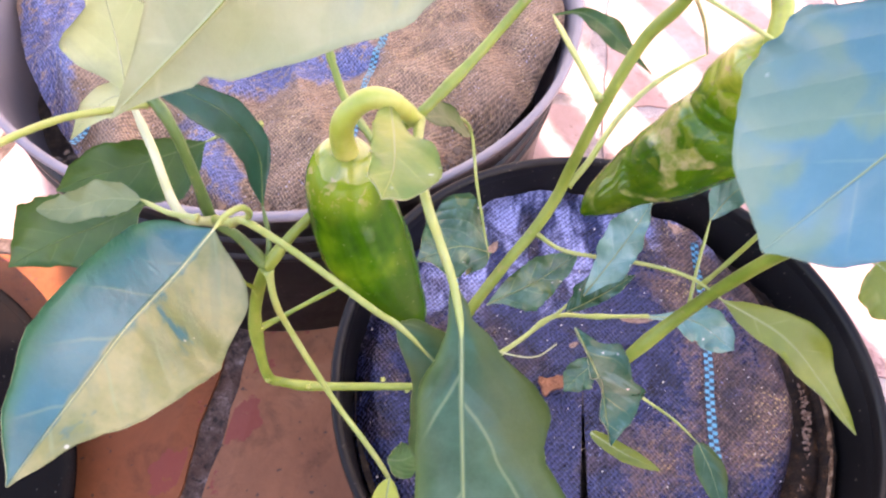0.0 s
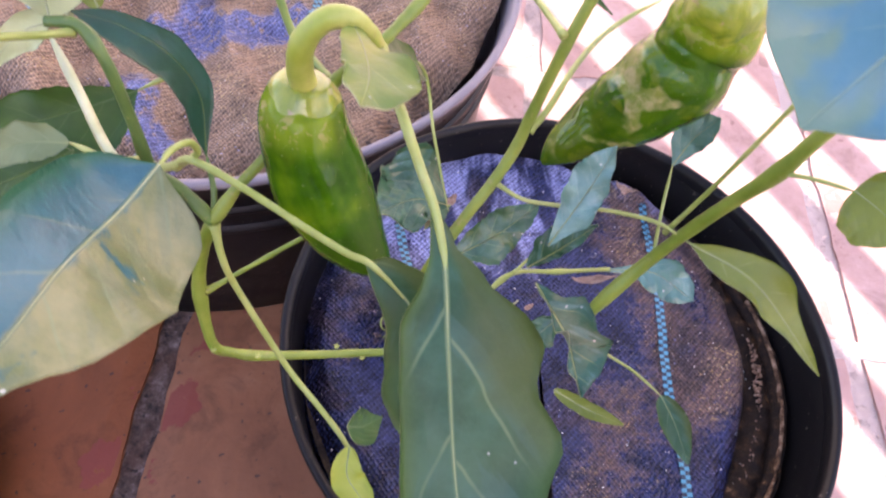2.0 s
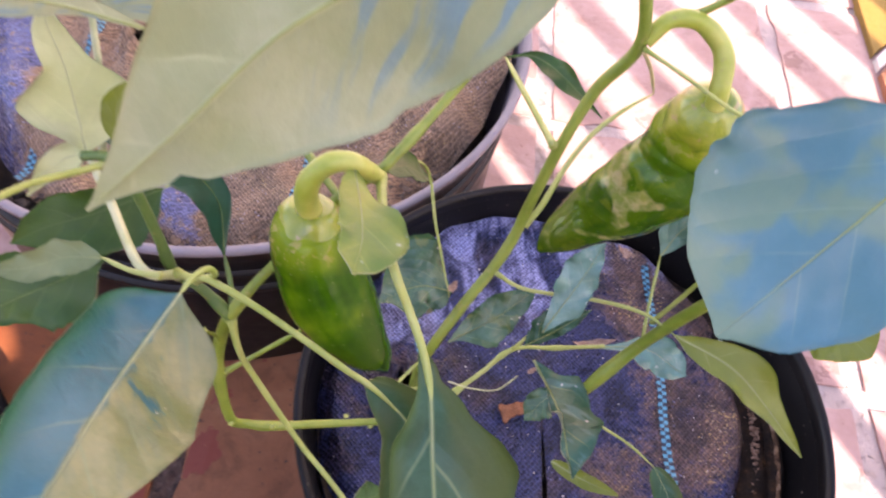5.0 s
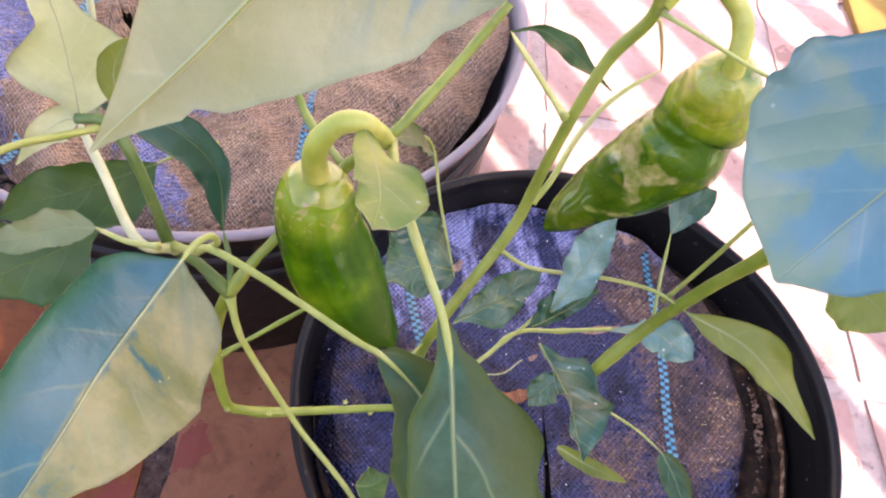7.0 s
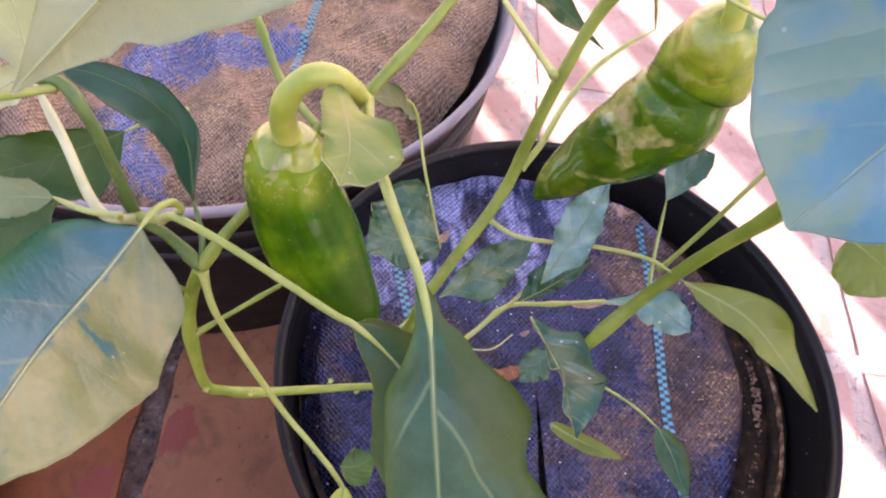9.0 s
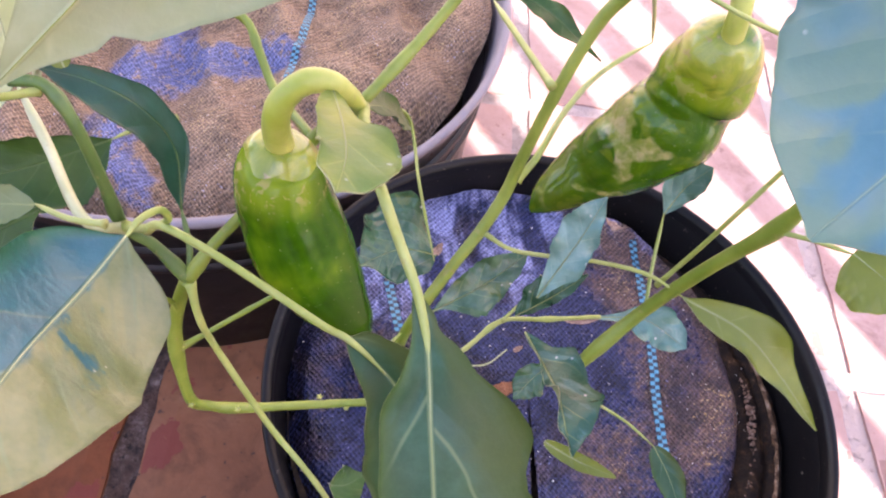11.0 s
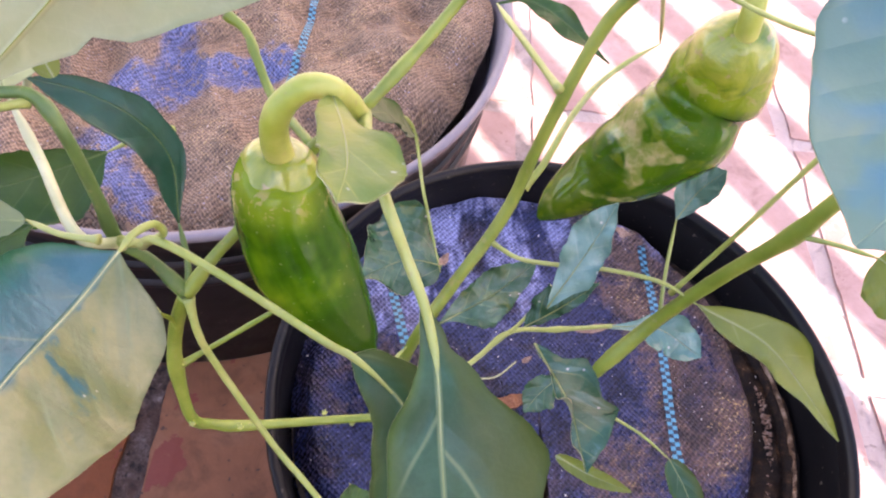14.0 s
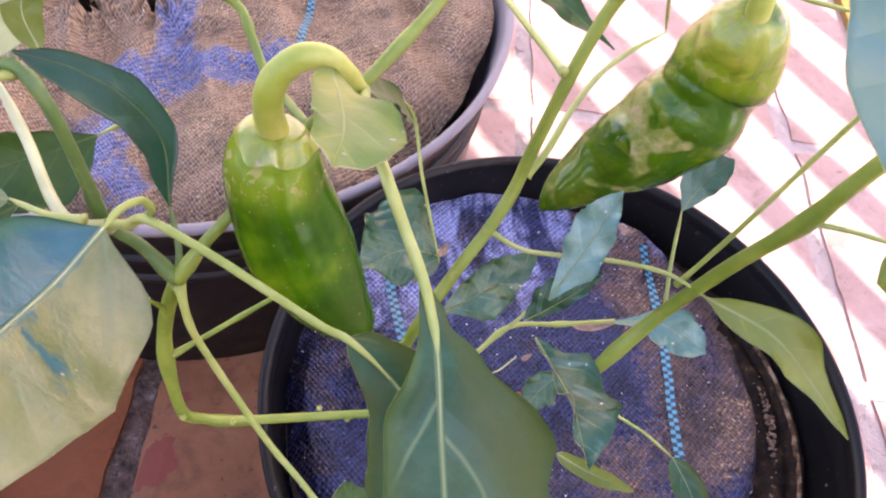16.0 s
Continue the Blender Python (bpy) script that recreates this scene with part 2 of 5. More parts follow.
STEM = stem_material("stem_green", (0.125, 0.185, 0.016), (0.21, 0.265, 0.038))
PETIOLE = stem_material("petiole_pale", (0.235, 0.295, 0.060), (0.35, 0.385, 0.115))
RIB = stem_material("rib_pale", (0.20, 0.265, 0.085), (0.31, 0.355, 0.145))
PALE = stem_material("stem_pale", (0.36, 0.395, 0.190), (0.48, 0.50, 0.290))
DARKSTEM = stem_material("stem_dark", (0.06, 0.12, 0.025), (0.11, 0.18, 0.04))


def pepper_material(name, patchy):
    k = Mat(name, (0.06, 0.17, 0.012), 0.20, Coat_Weight=0.6 if patchy else 0.16, Coat_Roughness=0.04, Specular_IOR_Level=0.10)
    obj = k.coord("Object")
    sep = k.t.nodes.new("ShaderNodeSeparateXYZ")
    k.link(k.coord("UV"), sep.inputs[0])
    along = sep.outputs[0]
    big = k.noise(42, 3, 0.5, obj, 0.4)
    # long streaks that run from stalk to tip
    lines = k.t.nodes.new("ShaderNodeCombineXYZ")
    k.link(k.math("MULTIPLY", along, 2.2), lines.inputs[0])
    k.link(k.math("MULTIPLY", k.math("SINE", k.math("MULTIPLY", sep.outputs[1], math.tau)), 2.4), lines.inputs[1])
    k.link(k.math("MULTIPLY", k.math("COSINE", k.math("MULTIPLY", sep.outputs[1], math.tau)), 2.4), lines.inputs[2])
    streak = k.noise(1.6, 3, 0.5, lines.outputs[0])
    tone = k.math("ADD", k.math("MULTIPLY", big, 0.80), k.math("MULTIPLY", streak, 0.20))
    col = k.ramp(tone, [(0.36, (0.013, 0.060, 0.001)), (0.48, (0.034, 0.110, 0.002)), (0.58, (0.085, 0.170, 0.004)), (0.70, (0.150, 0.220, 0.008))])
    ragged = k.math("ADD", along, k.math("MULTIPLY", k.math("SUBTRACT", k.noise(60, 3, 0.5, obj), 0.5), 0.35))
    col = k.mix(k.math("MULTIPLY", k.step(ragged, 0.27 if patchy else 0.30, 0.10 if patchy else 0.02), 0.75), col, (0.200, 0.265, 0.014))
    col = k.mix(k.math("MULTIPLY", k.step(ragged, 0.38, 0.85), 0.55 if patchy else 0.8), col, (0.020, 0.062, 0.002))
    flank = k.math("MULTIPLY", k.math("ADD", k.math("COSINE", k.math("MULTIPLY", k.math("ADD", sep.outputs[1], k.math("MULTIPLY", big, 0.10)), math.tau)), 1.0), 0.5)
    if not patchy:  # one flank darker green, its shaded side put into the skin colour
        col = k.mix(k.math("MULTIPLY", k.step(flank, 0.50, 0.88), 0.7), col, (0.014, 0.062, 0.003))
    if patchy:  # deep green below the shoulder
        col = k.mix(k.math("MULTIPLY", k.math("MULTIPLY", k.step(ragged, 0.22, 0.31), k.step(ragged, 0.60, 0.44)), 0.65), col, (0.026, 0.088, 0.002))
    corky = (0.34, 0.27, 0.10)
    if patchy:  # pale scars with sharp borders
        scar = k.step(k.noise(72, 2, 0.4, obj, 0.4), 0.580, 0.655)
        scar = k.math("MULTIPLY", scar, k.math("MULTIPLY", k.step(along, 0.34, 0.44), k.step(along, 0.97, 0.88)))
        col = k.mix(k.math("MULTIPLY", scar, 0.78), col, k.mix(k.step(k.noise(190, 3, 0.6, obj), 0.4, 0.65), (0.19, 0.225, 0.045), (0.40, 0.345, 0.155)))
        yellow = k.step(k.noise(95, 3, 0.5, obj, 0.8), 0.56, 0.66)
        col = k.mix(k.math("MULTIPLY", yellow, 0.28), col, (0.215, 0.245, 0.015))
    col = k.mix(k.math("MULTIPLY", k.step(k.noise(170, 3, 0.6, obj, 0.6), 0.55, 0.61), k.math("MULTIPLY", k.step(along, 0.24, 0.15), k.math("MULTIPLY", k.step(along, 0.05, 0.10), 0.35 if patchy else 0.65))), col, corky)
    col = k.mix(k.math("MULTIPLY", k.step(k.noise(900, 2, 0.5, obj), 0.70, 0.74), 0.35), col, (0.34, 0.38, 0.18))
    k.colour(col)
    k.b.inputs["Subsurface Weight"].default_value = 0.12
    k.b.inputs["Subsurface Radius"].default_value = (0.004, 0.006, 0.001)
    k.b.inputs["Subsurface Scale"].default_value = 0.6
    k.bump(k.math("ADD", k.noise(85, 3, 0.55, obj, 0.5), k.math("MULTIPLY", k.noise(330, 2, 0.5, obj), 0.12)), 0.55 if patchy else 0.16, 0.0028)
    return k.m


def cap_material():
    k = Mat("cap_green", (0.20, 0.25, 0.02), 0.30, Specular_IOR_Level=0.3, Coat_Weight=0.8, Coat_Roughness=0.10)
    obj = k.coord("Object")
    col = k.ramp(k.noise(75, 4, 0.6, obj, 0.8), [(0.34, (0.075, 0.145, 0.006)), (0.48, (0.185, 0.235, 0.012)), (0.66, (0.290, 0.310, 0.035))])
    col = k.mix(k.math("MULTIPLY", k.step(k.noise(190, 3, 0.6, obj, 0.5), 0.60, 0.66), 0.75), col, (0.30, 0.22, 0.09))
    k.colour(col)
    k.bump(k.noise(120, 4, 0.6, obj, 0.6), 0.5, 0.0015)
    return k.m


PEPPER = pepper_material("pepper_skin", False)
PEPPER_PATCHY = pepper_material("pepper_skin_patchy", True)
CAP = cap_material()
CALYX = stem_material("calyx_green", (0.26, 0.32, 0.035), (0.41, 0.43, 0.105))


def fabric_material(name, brown_lo, brown_hi, blue, brown, lean=0.0, gritty=0.35, far_sheen=None, bands=()):
    k = Mat(name, blue, 0.38)
    k.b.inputs["Specular IOR Level"].default_value = 0.36
    obj = k.coord("Object")
    sep = k.t.nodes.new("ShaderNodeSeparateXYZ")
    k.link(obj, sep.inputs[0])
    pitch = 1 / 0.0019
    def threads(fx, fy):
        c = k.t.nodes.new("ShaderNodeCombineXYZ")
        k.link(k.math("MULTIPLY", sep.outputs[0], fx), c.inputs[0])
        k.link(k.math("MULTIPLY", sep.outputs[1], fy), c.inputs[1])
        return k.noise(1.0, 2, 0.5, c.outputs[0])

    # plain weave of flat tapes: a wavering chequer, with single threads standing out
    drift = k.math("MULTIPLY", k.math("SUBTRACT", k.noise(30, 3, 0.5, obj), 0.5), 0.004)
    wx, wy = k.math("ADD", sep.outputs[0], drift), k.math("ADD", sep.outputs[1], k.math("ADD", drift, k.math("MULTIPLY", sep.outputs[0], 0.25)))
    sx = k.math("SINE", k.math("MULTIPLY", wx, math.tau * pitch * 0.62))
    sy = k.math("SINE", k.math("MULTIPLY", wy, math.tau * pitch * 0.55))
    weave = k.math("ADD", k.math("MULTIPLY", k.math("MULTIPLY", sx, sy), 0.50), k.math("MULTIPLY", k.math("SUBTRACT", k.math("MAXIMUM", threads(700, 140), threads(150, 620)), 0.52), 3.2))
    big = k.math("ADD", k.noise(9, 3, 0.55, obj, 0.6), k.math("MULTIPLY", k.math("MULTIPLY", k.step(sep.outputs[0], 0.005, 0.075), k.step(sep.outputs[1], -0.095, -0.01)), lean))
    grit = k.noise(240, 4, 0.7, obj)
    dirt = k.step(k.math("ADD", big, k.math("MULTIPLY", k.math("SUBTRACT", grit, 0.5), gritty)), brown_lo, brown_hi)
    if bands:  # the blue still shows in a few long patches
        clear = None
        ruffle = k.math("MULTIPLY", k.math("SUBTRACT", k.noise(42, 5, 0.65, obj, 0.4), 0.5), 0.050)
        for x0, y0, x1, y1, wide in bands:
            dx, dy = x1 - x0, y1 - y0
            px, py = k.math("SUBTRACT", sep.outputs[0], x0), k.math("SUBTRACT", sep.outputs[1], y0)
            f = k.math("DIVIDE", k.math("ADD", k.math("MULTIPLY", px, dx), k.math("MULTIPLY", py, dy)), dx * dx + dy * dy)
            f = k.math("MINIMUM", k.math("MAXIMUM", f, 0.0), 1.0)
            ex, ey = k.math("SUBTRACT", px, k.math("MULTIPLY", f, dx)), k.math("SUBTRACT", py, k.math("MULTIPLY", f, dy))
            away = k.math("SQRT", k.math("ADD", k.math("MULTIPLY", ex, ex), k.math("MULTIPLY", ey, ey)))
            here = k.step(k.math("ADD", away, ruffle), wide + 0.004, wide - 0.004)
            clear = here if clear is None else k.math("MAXIMUM", clear, here)
        worn = k.math("MULTIPLY", clear, k.step(k.noise(150, 4, 0.7, obj), 0.66, 0.52))
        dirt = k.math("SUBTRACT", 1.0, worn)
    col = k.mix(dirt, blue, brown)
    if far_sheen:  # paler strip along the far side, sky sheen put into the colour
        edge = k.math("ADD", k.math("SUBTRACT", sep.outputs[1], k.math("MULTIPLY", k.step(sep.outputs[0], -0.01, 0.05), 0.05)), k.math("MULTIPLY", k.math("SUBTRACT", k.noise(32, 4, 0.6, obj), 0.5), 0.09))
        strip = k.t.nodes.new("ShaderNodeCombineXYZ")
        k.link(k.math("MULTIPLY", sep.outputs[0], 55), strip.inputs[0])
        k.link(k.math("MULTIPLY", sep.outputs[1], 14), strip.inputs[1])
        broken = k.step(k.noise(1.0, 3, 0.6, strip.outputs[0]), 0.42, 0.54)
        col = k.mix(k.math("MULTIPLY", k.math("MULTIPLY", k.step(edge, 0.036, 0.060), broken), 0.95), col, far_sheen)
    if far_sheen:
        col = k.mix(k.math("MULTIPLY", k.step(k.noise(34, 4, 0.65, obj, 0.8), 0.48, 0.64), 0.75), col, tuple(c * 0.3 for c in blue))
    col = k.mix(k.math("MULTIPLY", k.step(k.noise(19, 4, 0.6, obj, 0.9), 0.50, 0.66), 0.55), col, tuple(0.45 * c for c in brown))
    shade = k.mix(k.step(weave, -0.9, 1.1), (0.16, 0.16, 0.16), (2.0, 2.0, 2.0))
    col = k.mix(0.85, col, shade, "MULTIPLY")
    gold = k.math("MULTIPLY", k.step(k.math("ADD", k.noise(620, 2, 0.5, obj), k.math("MULTIPLY", weave, 0.05)), 0.60, 0.68), k.math("MULTIPLY", dirt, k.step(k.noise(26, 3, 0.6, obj), 0.46, 0.60)))
    col = k.mix(gold, col, (0.55, 0.37, 0.15))
    # sparkle of single threads painted on as pale specks
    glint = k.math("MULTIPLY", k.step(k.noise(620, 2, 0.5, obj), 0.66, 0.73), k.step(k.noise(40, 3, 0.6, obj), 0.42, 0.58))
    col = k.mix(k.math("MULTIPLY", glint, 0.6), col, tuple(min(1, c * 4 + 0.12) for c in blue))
    k.colour(col)
    k.rough(k.math("ADD", 0.25, k.math("MULTIPLY", dirt, 0.22)))
    k.bump(k.math("ADD", k.math("ADD", weave, k.math("MULTIPLY", grit, 1.0)), k.math("MULTIPLY", k.noise(75, 4, 0.6, obj, 0.6), 4.0)), 0.9, 0.0013)
    return k.m


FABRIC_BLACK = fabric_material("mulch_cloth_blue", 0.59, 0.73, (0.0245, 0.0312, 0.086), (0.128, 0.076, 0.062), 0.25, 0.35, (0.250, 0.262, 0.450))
FABRIC_BROWN = fabric_material("mulch_cloth_brown", 0.41, 0.52, (0.128, 0.142, 0.265), (0.262, 0.165, 0.103), 0.10, 0.12,
                               bands=((-0.040, -0.095, 0.062, -0.070, 0.017), (-0.004, -0.010, -0.010, -0.080, 0.012), (-0.050, -0.145, -0.026, -0.200, 0.013), (-0.195, 0.080, -0.172, -0.150, 0.036)))


def stripe_material():
    k = Mat("tracer_yarn", (0.1, 0.4, 0.6), 0.45)
    ch = k.t.nodes.new("ShaderNodeTexChecker")
    ch.inputs["Scale"].default_value = 1.0
    ch.inputs["Color1"].default_value, ch.inputs["Color2"].default_value = (0.040, 0.235, 0.335, 1), (0.002, 0.008, 0.024, 1)
    k.link(k.coord("UV"), ch.inputs["Vector"])
    k.colour(k.mix(k.math("MULTIPLY", k.step(k.noise(260, 4, 0.6), 0.5, 0.75), 0.5), ch.outputs["Color"], (0.40, 0.38, 0.34)))
    k.bump(ch.outputs["Fac"], 0.6, 0.0004)
    return k.m


STRIPE = stripe_material()


def pot_material(name, base, dusty, rough):
    k = Mat(name, base, rough)
    k.b.inputs["Specular IOR Level"].default_value = 0.05 if rough > 0.55 else 0.2
    obj = k.coord("Object")
    d = k.step(k.noise(14, 5, 0.7, obj), 0.45, 0.75)
    col = k.mix(k.math("MULTIPLY", d, 0.5), base, dusty)
    col = k.mix(k.math("MULTIPLY", k.step(k.noise(380, 2, 0.5, obj), 0.70, 0.76), 0.35), col, (0.35, 0.30, 0.24))
    k.colour(col)
    k.rough(k.math("ADD", rough, k.math("MULTIPLY", d, 0.2)))
    k.bump(k.noise(90, 4, 0.6, obj), 0.15, 0.0008)
    return k.m


POT_BLACK = pot_material("black_plastic", (0.0052, 0.0046, 0.0050), (0.013, 0.010, 0.009), 0.34)
POT_MATTE = pot_material("dusty_black_plastic", (0.0050, 0.0036, 0.0032), (0.022, 0.011, 0.007), 0.7)
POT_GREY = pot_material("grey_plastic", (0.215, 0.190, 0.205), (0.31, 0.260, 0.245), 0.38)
POT_OUTER = pot_material("tub_wall_dark", (0.010, 0.009, 0.010), (0.026, 0.021, 0.021), 0.36)


def soil_material():
    k = Mat("soil", (0.03, 0.02, 0.014), 0.85)
    n = k.noise(120, 6, 0.75, k.coord("Object"))
    k.colour(k.ramp(n, [(0.3, (0.010, 0.007, 0.005)), (0.55, (0.05, 0.032, 0.020)), (0.75, (0.13, 0.085, 0.05))]))
    k.bump(n, 0.9, 0.004)
    return k.m


SOIL = soil_material()


def crust_material(name, scale, stops):
    k = Mat(name, stops[1][1], 0.55, Specular_IOR_Level=0.15)
    n = k.noise(scale, 5, 0.7, k.coord("Object"))
    k.colour(k.ramp(n, stops))
    k.bump(n, 0.9, 0.003)
    return k.m


SOIL_RIM = crust_material("soil_crust", 130, [(0.36, (0.006, 0.003, 0.002)), (0.54, (0.016, 0.008, 0.004)), (0.64, (0.050, 0.024, 0.010)), (0.76, (0.26, 0.150, 0.075))])
WATER_MARK = crust_material("water_mark", 170, [(0.34, (0.018, 0.009, 0.005)), (0.50, (0.110, 0.058, 0.030)), (0.70, (0.42, 0.285, 0.190))])
LIME_CRUST = crust_material("lime_crust", 420, [(0.34, (0.10, 0.055, 0.035)), (0.46, (0.20, 0.110, 0.070)), (0.68, (0.46, 0.330, 0.255))])


def tile_material(name, low, middle, high, warm, flaked=0.0):
    k = Mat(name, middle, 0.55, Specular_IOR_Level=0.2)
    obj = k.coord("Object")
    info = k.t.nodes.new("ShaderNodeObjectInfo")
    big = k.noise(9, 5, 0.65, obj, 0.5)
    fine = k.noise(110, 5, 0.7, obj)
    col = k.ramp(big, [(0.28, low), (0.50, middle), (0.72, high)])
    col = k.mix(k.math("MULTIPLY", info.outputs["Random"], 0.35), col, warm)
    col = k.mix(k.math("MULTIPLY", k.step(k.noise(27, 5, 0.7, obj, 0.6), 0.50, 0.70), 0.45), col, tuple(0.5 * c for c in low))
    col = k.mix(k.math("MULTIPLY", fine, 0.35), col, (0.16, 0.07, 0.042))
    # the fired skin has flaked off in patches along the edges and shows the red body
    sep = k.t.nodes.new("ShaderNodeSeparateXYZ")
    k.link(obj, sep.inputs[0])
    rim = k.math("MAXIMUM", k.math("ABSOLUTE", sep.outputs[0]), k.math("ABSOLUTE", sep.outputs[1]))
    lost = k.math("ADD", k.noise(24, 6, 0.62, obj, 0.2), k.math("MULTIPLY", k.math("MULTIPLY", k.step(rim, 0.085, 0.130), k.step(rim, 0.1335, 0.1315)), 0.19))
    chips = k.step(lost, 0.740 - flaked, 0.750 - flaked)
    col = k.mix(k.math("MULTIPLY", chips, 0.85), col, (0.215, 0.048, 0.034) if middle[0] < 0.4 else tuple(0.75 * c for c in low))
    col = k.mix(k.math("MULTIPLY", k.step(k.noise(150, 2, 0.5, obj), 0.68, 0.72), 0.75), col, (0.06, 0.035, 0.03) if middle[0] < 0.4 else low)
    k.colour(col)
    k.rough(k.math("ADD", 0.42, k.math("MULTIPLY", fine, 0.3)))
    k.bump(k.math("SUBTRACT", k.math("ADD", big, k.math("MULTIPLY", fine, 0.45)), k.math("MULTIPLY", chips, 0.25)), 0.5, 0.003)
    return k.m


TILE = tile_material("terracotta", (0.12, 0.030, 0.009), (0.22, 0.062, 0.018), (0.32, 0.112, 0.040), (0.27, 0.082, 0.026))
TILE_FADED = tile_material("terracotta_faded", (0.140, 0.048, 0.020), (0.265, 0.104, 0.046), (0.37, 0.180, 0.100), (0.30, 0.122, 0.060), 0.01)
# paler copy for the sunlit floor, brightness put into its colour
TILE_SUNLIT = tile_material("terracotta_sunlit", (0.34, 0.20, 0.175), (0.43, 0.28, 0.255), (0.53, 0.385, 0.365), (0.50, 0.35, 0.34), -0.01)


def mortar_material():
    k = Mat("mortar", (0.22, 0.19, 0.18), 0.9)
    obj = k.coord("Object")
    n = k.noise(75, 6, 0.75, obj)
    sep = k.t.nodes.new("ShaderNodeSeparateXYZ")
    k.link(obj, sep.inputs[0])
    # paler on the sunny side, sunlight put into the mortar's colour
    in_sun = k.math("MULTIPLY", k.step(k.math("ADD", sep.outputs[0], k.math("MULTIPLY", n, 0.2)), 0.10, 0.40), k.step(sep.outputs[0], 2.6, 1.4))
    col = k.ramp(n, [(0.36, (0.026, 0.015, 0.011)), (0.50, (0.100, 0.060, 0.044)), (0.62, (0.210, 0.150, 0.125)), (0.74, (0.430, 0.360, 0.325))])
    col = k.mix(k.math("MULTIPLY", k.step(k.noise(22, 4, 0.6, obj, 0.5), 0.46, 0.62), 0.6), col, (0.095, 0.040, 0.022))
    pit = k.step(k.noise(140, 3, 0.6, obj, 0.4), 0.60, 0.66)
    col = k.mix(k.math("MULTIPLY", pit, 0.8), col, (0.020, 0.014, 0.012))
    k.colour(k.mix(k.math("MULTIPLY", in_sun, 0.75), col, (0.62, 0.52, 0.49)))
    k.bump(k.math("SUBTRACT", n, pit), 1.0, 0.006)
    return k.m


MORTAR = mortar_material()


def plaster_material(name, a, b):
    k = Mat(name, a, 0.8)
    n = k.noise(5, 6, 0.65, k.coord("Object"))
    k.colour(k.mix(k.step(n, 0.35, 0.65), a, b))
    k.bump(k.noise(60, 5), 0.4, 0.003)
    return k.m


PLASTER = plaster_material("wall_plaster", (0.50, 0.45, 0.40), (0.58, 0.53, 0.47))
SLAT = plaster_material("painted_slat", (0.55, 0.52, 0.48), (0.66, 0.63, 0.58))
CLAY = plaster_material("clay", (0.26, 0.095, 0.045), (0.34, 0.14, 0.07))
OCHRE = plaster_material("ochre_glaze", (0.20, 0.115, 0.018), (0.26, 0.165, 0.030))
CRUMB = plaster_material("dry_crumb", (0.025, 0.016, 0.011), (0.15, 0.09, 0.055))
SPECK = Mat("white_grit", (0.75, 0.72, 0.68), 0.6).m
DRY = plaster_material("dry_leaf", (0.22, 0.125, 0.085), (0.40, 0.26, 0.19))


# ---- building helpers ----
def mesh_from(bm, name, mats, smooth=True):
    me = bpy.data.meshes.new(name)
    bm.normal_update()
    bm.to_mesh(me)
    bm.free()
    for m in mats if isinstance(mats, (list, tuple)) else [mats]:
        me.materials.append(m)
    if smooth:
        for p in me.polygons:
            p.use_smooth = True
    return me


def part(name, bm, material, parent, label="", smooth=True):
    ob = new(name, mesh_from(bm, name, material, smooth))
    ob.parent = parent
    if label:
        ob["label"] = label
    return ob


def empty(name, place=(0, 0, 0)):
    ob = new(name)
    ob.empty_display_size = 0.02
    ob.location = place
    return ob


def spline(points, per=8):
    """Smooth line through control points."""
    p = [q if isinstance(q, Vector) else Vector(q) for q in points]
    p = [2 * p[0] - p[1]] + p + [2 * p[-1] - p[-2]]
    out = []
    for i in range(1, len(p) - 2):
        for j in range(per):
            t = j / per
            out.append(0.5 * (2 * p[i] + (p[i + 1] - p[i - 1]) * t + (2 * p[i - 1] - 5 * p[i] + 4 * p[i + 1] - p[i + 2]) * t * t
                              + (3 * p[i] - p[i - 1] - 3 * p[i + 1] + p[i + 2]) * t ** 3))
    return out + [p[-2]]


def tube(points, r0, r1, sides=10, per=8, knots=0.0, bm=None, flare=0.0, tail=0.0):
    """A tapered, slightly uneven stem along a smooth line."""
    bm = bm or bmesh.new()
    line = spline(points, per)
    side = Vector((0.3, 0.2, 0.93))
    rings = []
    for i, c in enumerate(line):
        d = (line[min(i + 1, len(line) - 1)] - line[max(i - 1, 0)]).normalized()
        a = (side - d * side.dot(d)).normalized()
        side = a
        b = d.cross(a)
        f = i / (len(line) - 1)
        r = r0 + (r1 - r0) * f
        r *= 1 + flare * math.exp(-f * 22)
        if tail:
            r *= 1 - tail * max(0, (f - 0.80) / 0.20) ** 1.3
        r *= 1 + knots * (abs(math.sin(f * 9.0 + 1.0)) ** 12) + 0.06 * noise.noise(c * 160)
        rings.append([bm.verts.new(c + (a * math.cos(math.tau * k / sides) + b * math.sin(math.tau * k / sides)) * r) for k in range(sides)])
    for p, q in zip(rings, rings[1:]):
        for k in range(sides):
            bm.faces.new((p[k], p[(k + 1) % sides], q[(k + 1) % sides], q[k]))
    bm.faces.new(rings[0][::-1])
    bm.faces.new(rings[-1])
    return bm


EYE_POINT = Vector((-0.010, 0.048, 0.565))


def steps_at(values, u):
    """Smooth reading of evenly spaced values at u, from 0 to 1."""
    x = min(max(u, 0.0), 1.0) * (len(values) - 1)
    k = min(int(x), len(values) - 2)
    t = x - k
    p0, p1, p2, p3 = values[max(k - 1, 0)], values[k], values[k + 1], values[min(k + 2, len(values) - 1)]
    return 0.5 * (2 * p1 + (p2 - p0) * t + (2 * p0 - 5 * p1 + 4 * p2 - p3) * t * t + (3 * p1 - p0 - 3 * p2 + p3) * t ** 3)


